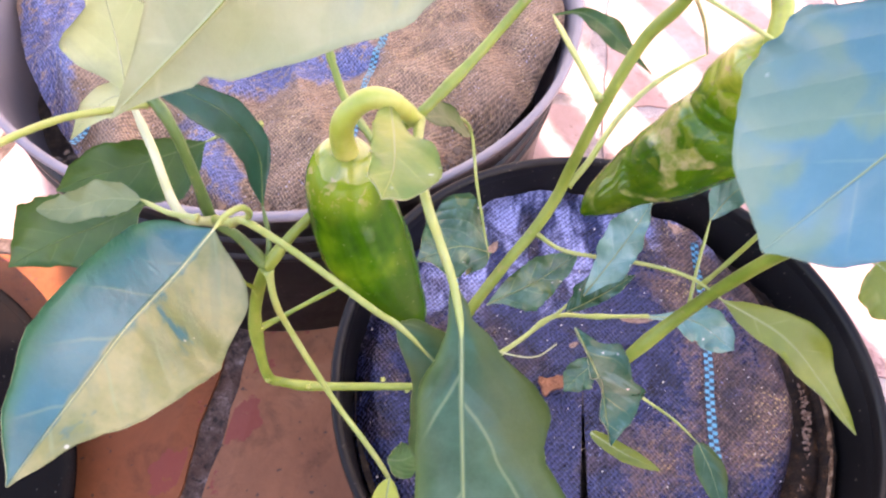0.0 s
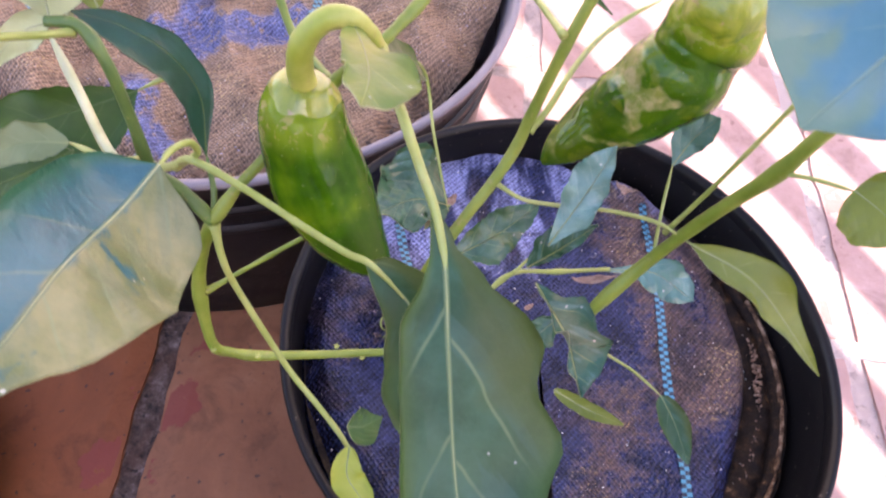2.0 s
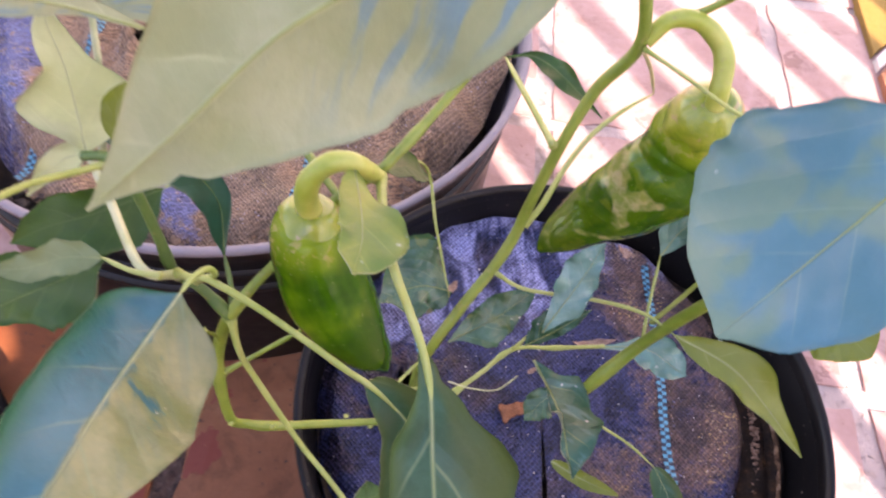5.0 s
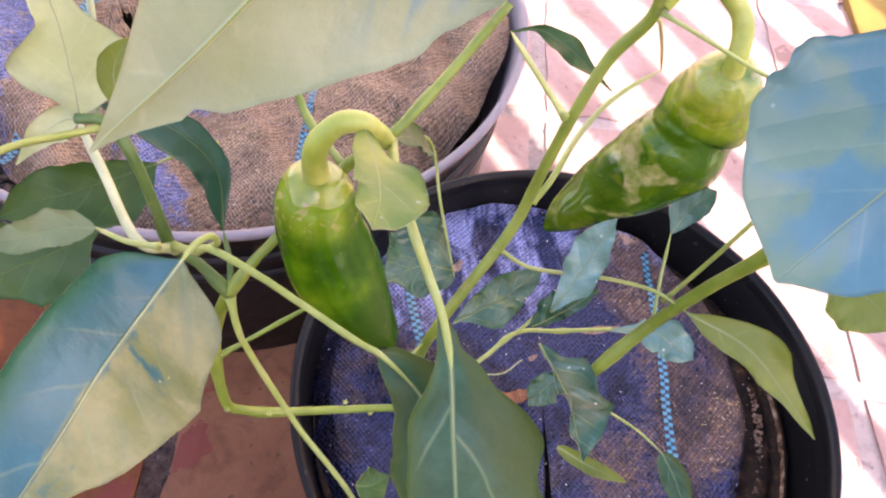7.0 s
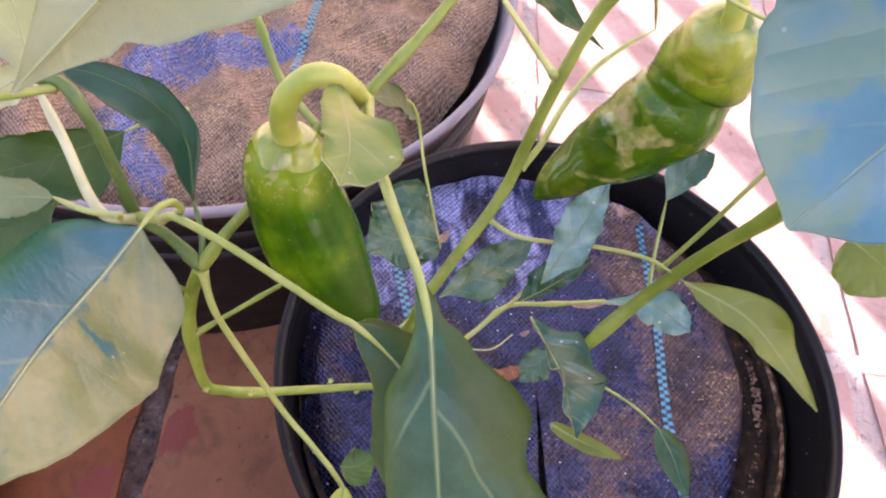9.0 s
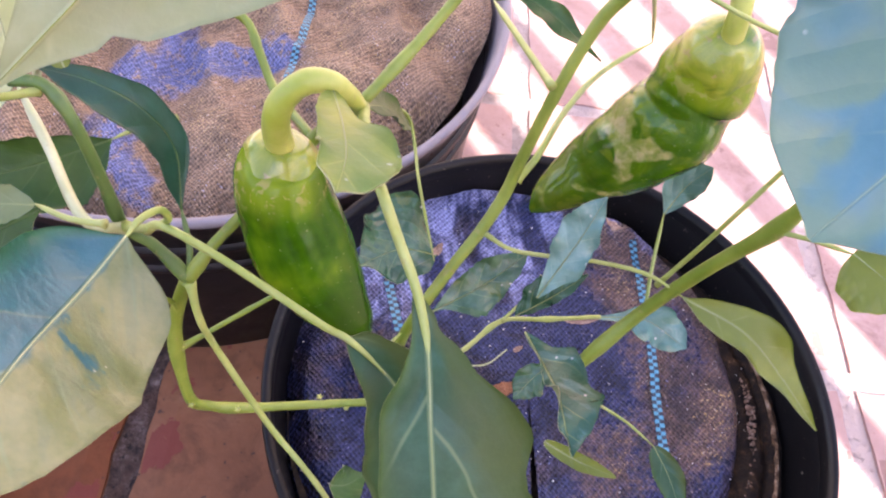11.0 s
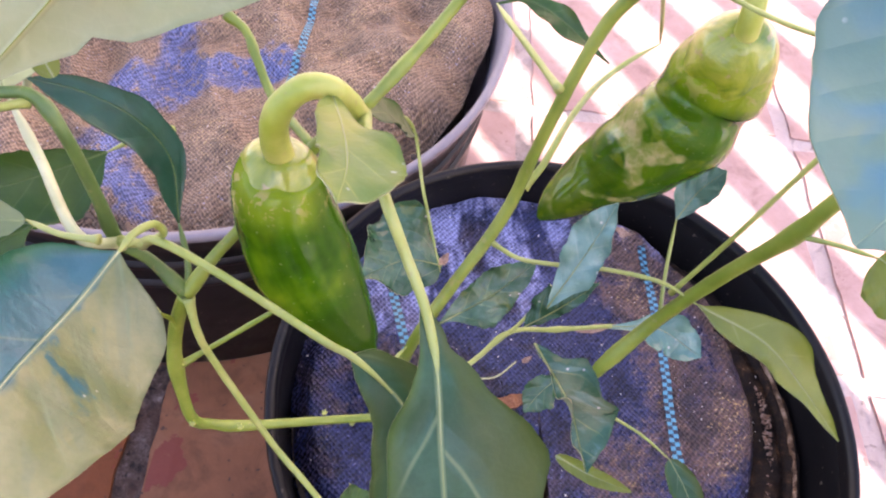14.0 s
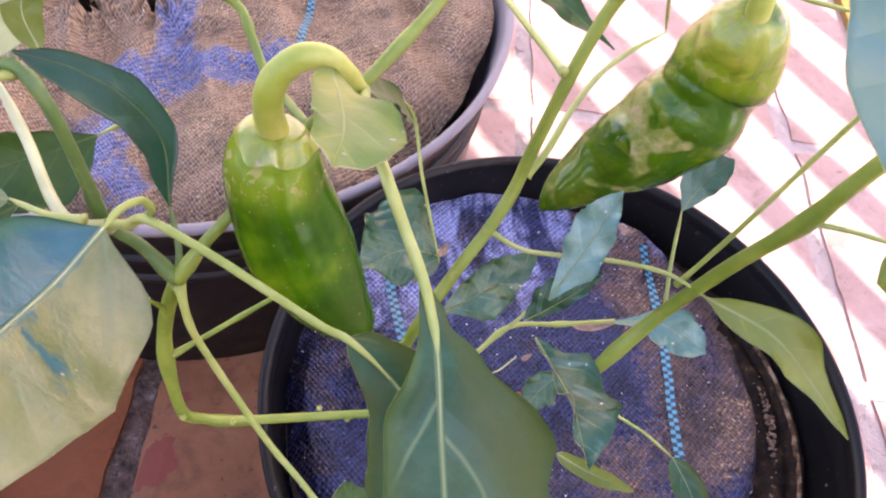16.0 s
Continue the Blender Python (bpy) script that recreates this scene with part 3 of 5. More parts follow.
def leaf(parent, points, width, top, under=None, tilt=(0, 0, 0), fold=0.15, wave=0.06, bumps=3.0, phase=0.0, full=0.42, flip=False, label="", cup=0.0, blunt=1.0, name="leaf", rib=None, skew=0.0, taper=0.85, notch=None, ragged=0.06, ribs=None):
    """One leaf blade along a midrib line. width: across at its widest, or the half-widths on both sides in mm, from base to tip;
    fold lifts both halves; full is where it is widest."""
    under = under or LEAF_UNDER
    shaped = not isinstance(width, float)
    sides_mm = width if shaped else None
    if shaped:
        width = 0.001 * (max(sides_mm[0]) + max(sides_mm[1]))
    line = spline(points, max(8, 44 // (len(points) - 1)))
    n_u, n_v = len(line), 18
    middle = line[n_u // 2]
    run = [0.0]
    for o, q in zip(line, line[1:]):
        run.append(run[-1] + (q - o).length)
    face = ((EYE_POINT - middle).normalized() + Vector(tilt)).normalized()
    if flip:
        face = -face
    bm = bmesh.new()
    uv = bm.loops.layers.uv.new("UVMap")
    flat = bm.loops.layers.uv.new("Flat")
    cells, spread = {}, {}
    a = full / (1 - full)
    for side in (0, 1):
        for i, c in enumerate(line):
            d = (line[min(i + 1, n_u - 1)] - line[max(i - 1, 0)]).normalized()
            across = d.cross(face).normalized()
            up = across.cross(d).normalized()
            u = i / (n_u - 1)
            pa, pb = taper * a * blunt, taper * blunt
            prof = (max(u, 1e-4) ** pa * max(1 - u, 0) ** pb) / (full ** pa * (1 - full) ** pb)
            half = 0.5 * width * prof * (1 + 0.06 * math.sin(9 * u + phase * 3)) + 0.0004 + 0.0003 * math.exp(-u * 22)
            if shaped:
                halves = [max(0.0003, 0.001 * steps_at(w, u)) for w in sides_mm]
                prof = min(1.0, (halves[0] + halves[1]) / width)
            else:
                halves = [half * (1 + skew), half * (1 - skew)]
            for j in range(n_v + 1):
                v = 2 * j / n_v - 1
                own = halves[0 if v > 0 else 1]
                edge = own * (1 + abs(v) * (ragged * noise.noise((u * 8 + phase * 5, 3.7 if v > 0 else 0.4, phase)) + 0.55 * ragged * noise.noise((u * 26 + phase * 7, 1.7 if v > 0 else 5.4, phase)) + 0.018 * math.sin(21 * u + 2.1 * (v > 0) + phase)))
                lift = fold * abs(v) * own + wave * width * v * v * prof * math.sin(bumps * math.tau * u + phase + (1.7 if v > 0 else 0))
                if notch and (v > 0) == (notch[1] > 0):
                    edge *= 1 - notch[2] * math.exp(-(((u - notch[0]) / notch[3]) ** 2))
                w = v * edge
                t = run[i] / run[-1] - 1.15 * abs(w) / run[-1]
                lift += 0.008 * width * abs(math.cos(math.pi * (5.5 * t + (0.35 if v > 0 else 0.0)))) * min(1, 4 * abs(v)) * (1 - abs(v) ** 4) * prof
                lift += cup * width * v * v * v - 0.04 * width * math.sin(math.pi * abs(v)) * prof
                lift += 0.020 * width * noise.noise(c * 70 + Vector((v * 3, phase, 0))) * prof * abs(v)
                cells[side, i, j] = bm.verts.new(c + across * w + up * (lift - (0.00035 if side else 0)))
                spread[i, j] = (run[i] / run[-1], w / run[-1])
    for side in (0, 1):
        for i in range(n_u - 1):
            for j in range(n_v):
                q = [(i, j), (i + 1, j), (i + 1, j + 1), (i, j + 1)]
                f = bm.faces.new([cells[(side, *k)] for k in (q[::-1] if not side else q)])
                f.material_index = side
                for loop, k in zip(f.loops, (q[::-1] if not side else q)):
                    loop[uv].uv = (k[0] / (n_u - 1), 2 * k[1] / n_v - 1)
                    loop[flat].uv = spread[k]
    for j0 in (0, n_v):
        for i in range(n_u - 1):
            q = [cells[0, i, j0], cells[0, i + 1, j0], cells[1, i + 1, j0], cells[1, i, j0]]
            f = bm.faces.new(q if j0 else q[::-1])
            f.material_index = 1
    mats = [top, under]
    blade = part(name, bm, mats, parent, label)
    rib = rib or 0.00014 + 0.0045 * width
    sunk = rib * (-0.4 if top is LEAF_UNDER else 0.35)
    line2 = [Vector(p) - face * sunk for p in points[:-1]] + [Vector(points[-1]) * 0.9 + Vector(points[-2]) * 0.1 - face * sunk]
    part("midrib", tube([Vector(p) for p in line2], rib, rib * 0.2, 6, 8, 0.0, None, 0.5), ribs or (DARKSTEM if top in (LEAF_DARK, LEAF_GREEN) else PALE if top in (LEAF_PALE, LEAF_HALF) else PETIOLE if top is LEAF_UNDER else RIB), blade)
    return blade


def ring_wall(profile, segments=96, wobble=0.0, seed=0.0, arc=None):
    """A turned body from a closed profile of (radius, height)."""
    bm = bmesh.new()
    rings = []
    for r, z in profile:
        ring = []
        for k in range(segments):
            a = math.tau * k / segments
            if arc:
                a = radians(arc[0] + (arc[1] - arc[0]) * k / (segments - 1))
            w = 1 + wobble * noise.noise((math.cos(a) * 1.3 + seed, math.sin(a) * 1.3, z * 4))
            ring.append(bm.verts.new((r * w * math.cos(a), r * w * math.sin(a), z)))
        rings.append(ring)
    for p, q in zip(rings, rings[1:]):
        for k in range(segments - 1 if arc else segments):
            bm.faces.new((p[k], p[(k + 1) % segments], q[(k + 1) % segments], q[k]))
    return bm


def box(bm, lo, hi, m=Matrix(), bevel=0.0):
    r = bmesh.ops.create_cube(bm, size=1.0)
    c, s = (Vector(lo) + Vector(hi)) / 2, Vector(hi) - Vector(lo)
    bmesh.ops.transform(bm, matrix=m @ Matrix.Translation(c) @ Matrix.Diagonal((*s, 1)), verts=r["verts"])
    if bevel:
        edges = {e for v in r["verts"] for e in v.link_edges}
        bmesh.ops.bevel(bm, geom=list(edges), offset=bevel, segments=2, affect="EDGES", profile=0.5)


# ---- ground ----
bm = bmesh.new()
bmesh.ops.create_grid(bm, x_segments=2, y_segments=2, size=400)
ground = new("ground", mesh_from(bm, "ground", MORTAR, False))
ground.location.z = 0.0022
tagged(ground, "rough grey mortar bed under the terracotta tiles", "ground", kind="structure")

# ---- unseen wall and slatted screen, added behind the camera to cast the shade and the striped sunlight ----
travel = Vector((-SUN_AZ.x, -SUN_AZ.y, 0)).normalized()
along = Vector((travel.y, -travel.x, 0))
SCREEN = Matrix.Translation(Vector((0, 0, 0)) - travel * 0.90) @ Matrix((( along.x, travel.x, 0, 0), (along.y, travel.y, 0, 0), (0, 0, 1, 0), (0, 0, 0, 1)))
bm = bmesh.new()
box(bm, (-0.118, -0.12, -0.005), (0.355, 0.0, 1.42), SCREEN, 0.004)
box(bm, (-3.2, -0.118, -0.005), (-0.100, -0.002, 0.972), SCREEN, 0.004)
wall = new("wall_shade", mesh_from(bm, "wall_shade", PLASTER, False))
tagged(wall, "unseen stepped cream wall that blocks the sun", "wall", kind="structure")
screen = empty("slat_screen", SCREEN @ Vector((0.9, 0, 0)))
inv = Matrix.Translation(-screen.location)
slat_bm = bmesh.new()
box(slat_bm, (-0.0215, -0.012, 0.0), (0.0215, 0.0, 1.40), Matrix(), 0.002)
slat_me = mesh_from(slat_bm, "slat", SLAT, False)
for k in range(-2, 16):
    s = new("slat", slat_me)
    s.parent = screen
    s.matrix_local = inv @ SCREEN @ Matrix.Translation((0.592 + 0.0993 * k, 0, 0))
for z in (0.10, 1.30):
    bm = bmesh.new()
    box(bm, (0.355, -0.04, z), (2.2, -0.012, z + 0.05), inv @ SCREEN, 0.002)
    part("rail", bm, SLAT, screen, smooth=False)
tagged(screen, "unseen pale painted slatted screen beside the sun-blocking wall", "screen")

# wall out of view, added to bounce warm sunlight onto the plants
bm = bmesh.new()
box(bm, (-2.6, 2.6, -0.005), (4.2, 2.8, 2.9), Matrix.Rotation(radians(-9.5), 4, "Z"), 0.004)
tagged(new("wall_bounce", mesh_from(bm, "wall_bounce", PLASTER, False)), "unseen cream wall added to bounce warm light onto the plants", "wall", kind="structure")

# ---- pots ----
def black_pot(place, scale=1.0, label=""):
    pot = empty("flower_pot", place)
    prof = [(0.0, 0.0), (0.118, 0.0), (0.124, 0.004), (0.147, 0.168), (0.1505, 0.172), (0.1515, 0.194), (0.1500, 0.1955), (0.1490, 0.194),
            (0.1480, 0.178), (0.1462, 0.172), (0.1440, 0.150), (0.126, 0.012), (0.0, 0.010)]
    lip = [(0.1508, 0.1925), (0.1522, 0.194), (0.1535, 0.1985), (0.1543, 0.2000), (0.1530, 0.2018), (0.1503, 0.2013), (0.1488, 0.197), (0.1484, 0.192)]
    part("body", ring_wall([(r * scale, z * scale) for r, z in prof], 112, 0.012, place[0]), POT_BLACK, pot)
    part("rim", ring_wall([(r * scale, z * scale) for r, z in lip], 112, 0.012, place[0]), POT_BLACK, pot)
    inner = ring_wall([(q * scale, h * scale) for q, h in ((0.114, 0.157), (0.122, 0.1635), (0.128, 0.1640), (0.1318, 0.1632), (0.1330, 0.1590), (0.1342, 0.1640), (0.1385, 0.1650), (0.1398, 0.1605), (0.1412, 0.1645), (0.1440, 0.1560))], 220, 0.02, 2.0, (-100, 58))
    for v in inner.verts:
        v.co.z += 0.0022 * noise.noise(v.co * 120) + 0.0012 * noise.noise(v.co * 300)
    part("water_mark", ring_wall([(r * scale, z * scale) for r, z in ((0.1368, 0.1640), (0.1374, 0.1664), (0.1385, 0.1668), (0.1392, 0.1640))], 160, 0.02, 2.0, (-60, 14)), WATER_MARK, pot, "thin tan water mark")
    crumbs, lump = bmesh.new(), random.Random(8)
    for _ in range(110):  # chalky lumps in a chain along the cloth, thinning out
        turn = lump.uniform(-16, -1) if lump.random() < 0.62 else lump.uniform(-40, 3)
        far = 0.1256 + 0.00012 * turn + lump.gauss(0, 0.0011)
        a, size = radians(turn), lump.uniform(0.0003, 0.0013) * (1.0 if -16 < turn < -1 else 0.6)
        m = Matrix.Translation((far * math.cos(a), far * math.sin(a), 0.1665 + lump.uniform(-0.001, 0.001))) @ Euler((lump.random() * 3, lump.random() * 3, a)).to_matrix().to_4x4() @ Matrix.Diagonal((size, size * 1.5, size * 0.8, 1))
        bmesh.ops.create_icosphere(crumbs, subdivisions=1, radius=1.0, matrix=m)
    part("lime_crust", crumbs, LIME_CRUST, pot, "pinkish-white chalky lumps", smooth=False)
    part("ledge", inner, SOIL_RIM, pot, "brown crust of dried soil")
    tagged(pot, label, "flower pot", "pots on the patio")
    return pot


BLACK = (0.1170, 0.2085, 0.0)
GREY = (-0.0980, 0.5560, 0.0)
black_pot(BLACK, 1.0, "round black plastic pot with cloth-covered soil")
# low disc put in for an unidentified dark form beside the pots
saucer = empty("dark_disc", (-0.4484, 0.1547, 0.006))
part("dish", ring_wall([(0.0, 0.0), (0.205, 0.0), (0.210, 0.004), (0.226, 0.034), (0.2245, 0.0352), (0.2225, 0.034), (0.207, 0.008), (0.0, 0.006)], 128, 0.006, 3.0), POT_MATTE, saucer)
part("rim", ring_wall([(0.2248, 0.0335), (0.2275, 0.0350), (0.2300, 0.0375), (0.2285, 0.0395), (0.2250, 0.0385), (0.2235, 0.0340)], 128, 0.006, 3.0), POT_MATTE, saucer)
tagged(saucer, "low black disc put in for an unidentified dark form", "saucer")

grey = empty("flower_pot", GREY)
prof = [(0.0, 0.0), (0.222, 0.0), (0.228, 0.006), (0.2305, 0.120), (0.2325, 0.163), (0.2350, 0.168), (0.2395, 0.1845), (0.2425, 0.1865), (0.2430, 0.1905), (0.2415, 0.1925),
        (0.2375, 0.1920), (0.2355, 0.1870), (0.2300, 0.150), (0.220, 0.020), (0.0, 0.018)]
body = ring_wall(prof, 128, 0.010, 4.0)
body.normal_update()
# outer wall below the rim takes a much darker colour
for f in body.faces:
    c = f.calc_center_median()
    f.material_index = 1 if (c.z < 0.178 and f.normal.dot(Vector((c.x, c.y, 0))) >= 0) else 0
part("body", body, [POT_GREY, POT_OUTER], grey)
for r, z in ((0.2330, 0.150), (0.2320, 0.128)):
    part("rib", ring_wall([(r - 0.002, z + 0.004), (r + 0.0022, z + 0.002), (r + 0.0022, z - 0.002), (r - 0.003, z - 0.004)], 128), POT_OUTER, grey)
tagged(grey, "wide grey plastic tub with a flared rolled rim", "flower pot", "pots on the patio")


def soil_bed(place, radius, z, label):
    bm = bmesh.new()
    bmesh.ops.create_circle(bm, cap_ends=True, radius=radius, segments=64)
    bmesh.ops.triangulate(bm, faces=bm.faces)
    bmesh.ops.subdivide_edges(bm, edges=bm.edges, cuts=3, use_grid_fill=True)
    for v in bm.verts:
        v.co.z = 0.004 * noise.noise(v.co * 60) + 0.003 * noise.noise(v.co * 20)
    ob = new("soil", mesh_from(bm, "soil", SOIL))
    ob.location = (place[0], place[1], z)
    tagged(ob, label, "soil", kind="stuff")


soil_bed(BLACK, 0.1435, 0.156, "dark damp potting soil in the black pot")
soil_bed(GREY, 0.220, 0.100, "dark potting soil in the grey tub")


def cloth_height(x, y, seed, amp):
    p = Vector((x * 9 + seed, y * 9, seed))
    h = amp * noise.noise(p) + amp * 0.45 * noise.noise(p * 2.7)
    h += amp * 0.40 * (1 - 2.2 * abs(noise.noise(Vector((x * 26 + y * 9 + seed, y * 34 - x * 20, 1.9)))))
    h += amp * 0.30 * abs(noise.noise(Vector((x * 14 - y * 30 + seed, y * 22 + x * 12, 0.7))))
    far = 1.2 if seed > 5 else min(1, max(0, (y + 0.01) / 0.07))  # pleats
    h += amp * 0.42 * far * (1 - 3 * abs(noise.noise(Vector((x * 34 + y * 5 + seed, y * 6, 5.3)))))
    h += amp * 0.6 * (1 - abs(noise.noise(Vector((x * 5 + seed, y * 16, 3.1)))) * 4) * 0.35
    return h


def cloth(place, radius, z, mat, seed, amp, slit, stripes, label, dip=0.0, drawn=(), holes=()):
    """A round of woven ground cloth with a slit to its middle and blue tracer yarns."""
    thing = empty("mulch_cloth", (place[0], place[1], z))
    bm = bmesh.new()
    uv = bm.loops.layers.uv.new("UVMap")
    rings, seg = 64, 260
    grid = {}
    for i in range(rings + 1):
        for k in range(seg + 1):
            a = slit + 0.030 + (math.tau - 0.06) * k / seg
            rr = radius * (1 + 0.020 * noise.noise((math.cos(a) * 2 + seed, math.sin(a) * 2, 0)) + 0.008 * noise.noise((math.cos(a) * 9, math.sin(a) * 9, seed)))
            for at, wide, inward, ridge in drawn:  # drawn in from the wall, the edge turned up
                near = math.exp(-(((math.degrees(a) - at + 180) % 360 - 180) / wide) ** 2)
                rr -= inward * near
            r = 0.004 + (rr - 0.004) * i / rings
            if k in (0, seg):
                r = max(r, 0.004)
            x, y = r * math.cos(a), r * math.sin(a)
            h = cloth_height(x, y, seed, amp) + dip * min(0, x + 0.10) - 0.010 * max(0, i / rings - 0.86) / 0.14 * (0.4 + noise.noise((math.cos(a) * 3, math.sin(a) * 3, seed)))
            for at, wide, inward, ridge in drawn:
                near = math.exp(-(((math.degrees(a) - at + 180) % 360 - 180) / wide) ** 2)
                h += ridge * near * math.exp(-(((i / rings - 0.84) / 0.09) ** 2)) - 0.022 * near * max(0, (i / rings - 0.9) / 0.1)
            for hx, hy, hr in holes:  # puckered rim round a cut
                gone = math.hypot(x - hx, y - hy)
                h += 0.012 * math.exp(-(((gone - hr) / 0.012) ** 2)) * (1 + 0.7 * math.sin(9 * math.atan2(y - hy, x - hx) + seed))
            grid[i, k] = bm.verts.new((x, y, h))
    for i in range(rings):
        for k in range(seg):
            c = grid[i, k].co
            if any(math.hypot(c.x - hx, c.y - hy) < hr * (1 + 0.4 * noise.noise(c * 60)) for hx, hy, hr in holes):
                continue
            bm.faces.new((grid[i, k], grid[i + 1, k], grid[i + 1, k + 1], grid[i, k + 1]))
    part("sheet", bm, mat, thing)
    for (x0, y0), (x1, y1) in stripes:
        bm = bmesh.new()
        uv = bm.loops.layers.uv.new("UVMap")
        a, b = Vector((x0 - place[0], y0 - place[1])), Vector((x1 - place[0], y1 - place[1]))
        d = (b - a).normalized()
        s = Vector((-d.y, d.x)) * 0.0027
        steps = max(8, int((b - a).length / 0.004))
        last = None
        for i in range(steps + 1):
            c = a + (b - a) * i / steps + Vector((-d.y, d.x)) * 0.003 * noise.noise((i * 0.07, seed, 1))
            if c.length > radius * 0.97:
                last = None
                continue
            row = [bm.verts.new((q.x, q.y, cloth_height(q.x, q.y, seed, amp) + dip * min(0, q.x + 0.10) + 0.0009)) for q in (c - s, c + s)]
            if last:
                f = bm.faces.new((last[0][0], last[0][1], row[1], row[0]))
                L = (b - a).length / steps / 0.0023
                for loop, t in zip(f.loops, ((last[1] * L, 0.01), (last[1] * L, 1.99), (i * L, 1.99), (i * L, 0.01))):
                    loop[uv].uv = t
            last = (row, i)
        part("tracer_yarn", bm, STRIPE, thing, "turquoise and white checked yarn")
    tagged(thing, label, "mulch cloth", "weed cloths")
    return thing


CLOTH = (BLACK[0] - 0.009, BLACK[1] + 0.006)
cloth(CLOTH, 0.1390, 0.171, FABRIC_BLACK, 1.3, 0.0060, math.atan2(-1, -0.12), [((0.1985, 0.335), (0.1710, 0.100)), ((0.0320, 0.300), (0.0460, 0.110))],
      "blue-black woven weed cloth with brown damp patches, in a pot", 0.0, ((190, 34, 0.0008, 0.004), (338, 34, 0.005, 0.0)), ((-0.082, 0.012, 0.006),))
cloth((GREY[0] + 0.003, GREY[1]), 0.2265, 0.168, FABRIC_BROWN, 7.7, 0.0150, 1.9, [((-0.0060, 0.575), (-0.0450, 0.360)), ((-0.1930, 0.620), (-0.2300, 0.370)), ((0.075, 0.72), (0.05, 0.62))],
      "dusty brown woven weed cloth with blue patches, in a tub", 0.08, ((214, 20, 0.020, 0.014), (318, 12, 0.016, 0.0), (340, 8, 0.010, 0.0)), ((-0.024, -0.026, 0.009), (-0.070, -0.030, 0.007)))

# dry crumbs along the near edge of the tub's cloth
bm = bmesh.new()
rnd = random.Random(11)
for _ in range(150):
    a = math.radians(rnd.uniform(232, 318))
    d = rnd.uniform(0.212, 0.231)
    s = rnd.uniform(0.001, 0.0032)
    m = Matrix.Translation((GREY[0] + d * math.cos(a), GREY[1] + d * math.sin(a), 0.167 + rnd.uniform(-0.004, 0.007))) @ Euler((rnd.uniform(-0.5, 0.5), rnd.uniform(-0.5, 0.5), rnd.random() * 6)).to_matrix().to_4x4() @ Matrix.Diagonal((s * 1.8, s, s * 0.35, 1))
    bmesh.ops.create_icosphere(bm, subdivisions=1, radius=1.0, matrix=m)
tagged(new("mulch", mesh_from(bm, "mulch", CRUMB, False)), "dark brown dry crumbs and bark along the tub's rim", "mulch", kind="stuff")

# white grit on the cloth
bm = bmesh.new()
rnd = random.Random(5)
for _ in range(330):
    a, r = rnd.random() * math.tau, 0.135 * math.sqrt(rnd.random())
    x, y = r * math.cos(a), r * math.sin(a)
    s = rnd.choice((0.00025, 0.0003, 0.0004, 0.0004, 0.0006))
    m = Matrix.Translation((x + CLOTH[0], y + CLOTH[1], 0.1715 + cloth_height(x, y, 1.3, 0.0060))) @ Euler((rnd.random() * 3, rnd.random() * 3, 0)).to_matrix().to_4x4() @ Matrix.Diagonal((s, s * 0.8, s * 0.6, 1))
    bmesh.ops.create_icosphere(bm, subdivisions=1, radius=1.0, matrix=m)
grit = new("grit", mesh_from(bm, "grit", SPECK, False))
tagged(grit, "scattered white grains lying on the weed cloth", "grit", kind="stuff")

# ---- the pepper plant ----
plant = empty("pepper_plant", (0.027, 0.225, 0.168))
back = Matrix.Translation(-plant.location)


def stem(points, r0, r1, mat=STEM, name="stem", label="", knots=0.25, sides=10):
    ob = part(name, tube(points, r0 * 0.76, r1 * 0.76, sides, 8, knots, None, 0.55 if name in ("petiole", "twig") else 0.15, 0.72 if name == "petiole" else 0.0), mat, plant, label)
    ob.matrix_parent_inverse = back
    return ob


def blade(points, width, top=LEAF_GREEN, under=None, label="", **k):
    ob = leaf(plant, points, width, top, under, label=label, **k)
    ob.matrix_parent_inverse = back
    return ob


# main stems
stem([(0.026, 0.226, 0.150), (0.029, 0.224, 0.172), (0.0288, 0.2042, 0.2605), (0.0440, 0.2130, 0.2965), (0.0561, 0.2224, 0.3122), (0.0639, 0.2292, 0.3265), (0.0684, 0.2343, 0.3434), (0.0750, 0.2389, 0.3748), (0.0836, 0.2443, 0.4010), (0.0929, 0.2435, 0.4229), (0.0886, 0.2475, 0.4463), (0.0835, 0.2513, 0.4682)], 0.0034, 0.0029, STEM, "stem", "thick upright green main stem", 0.06)
stem([(0.1369, 0.2205, 0.1550), (0.1322, 0.2152, 0.1720), (0.1042, 0.1843, 0.2560), (0.1027, 0.1802, 0.2806), (0.1177, 0.1850, 0.3102), (0.1272, 0.1817, 0.3458), (0.1335, 0.1761, 0.3757), (0.1358, 0.1741, 0.3951), (0.1414, 0.1726, 0.4209)], 0.0036, 0.0034, STEM, "branch")
stem([(0.0602, 0.2082, 0.1550), (0.0399, 0.1871, 0.2184), (0.0139, 0.1886, 0.2204), (-0.0171, 0.1890, 0.2197), (-0.0451, 0.1857, 0.2277), (-0.0560, 0.1839, 0.2360), (-0.0622, 0.1829, 0.2443), (-0.0645, 0.1878, 0.2614), (-0.0643, 0.1933, 0.2824), (-0.0601, 0.1956, 0.3038), (-0.0537, 0.1949, 0.3235)], 0.0022, 0.0036, STEM, "branch", "bent green side branch with an elbow")
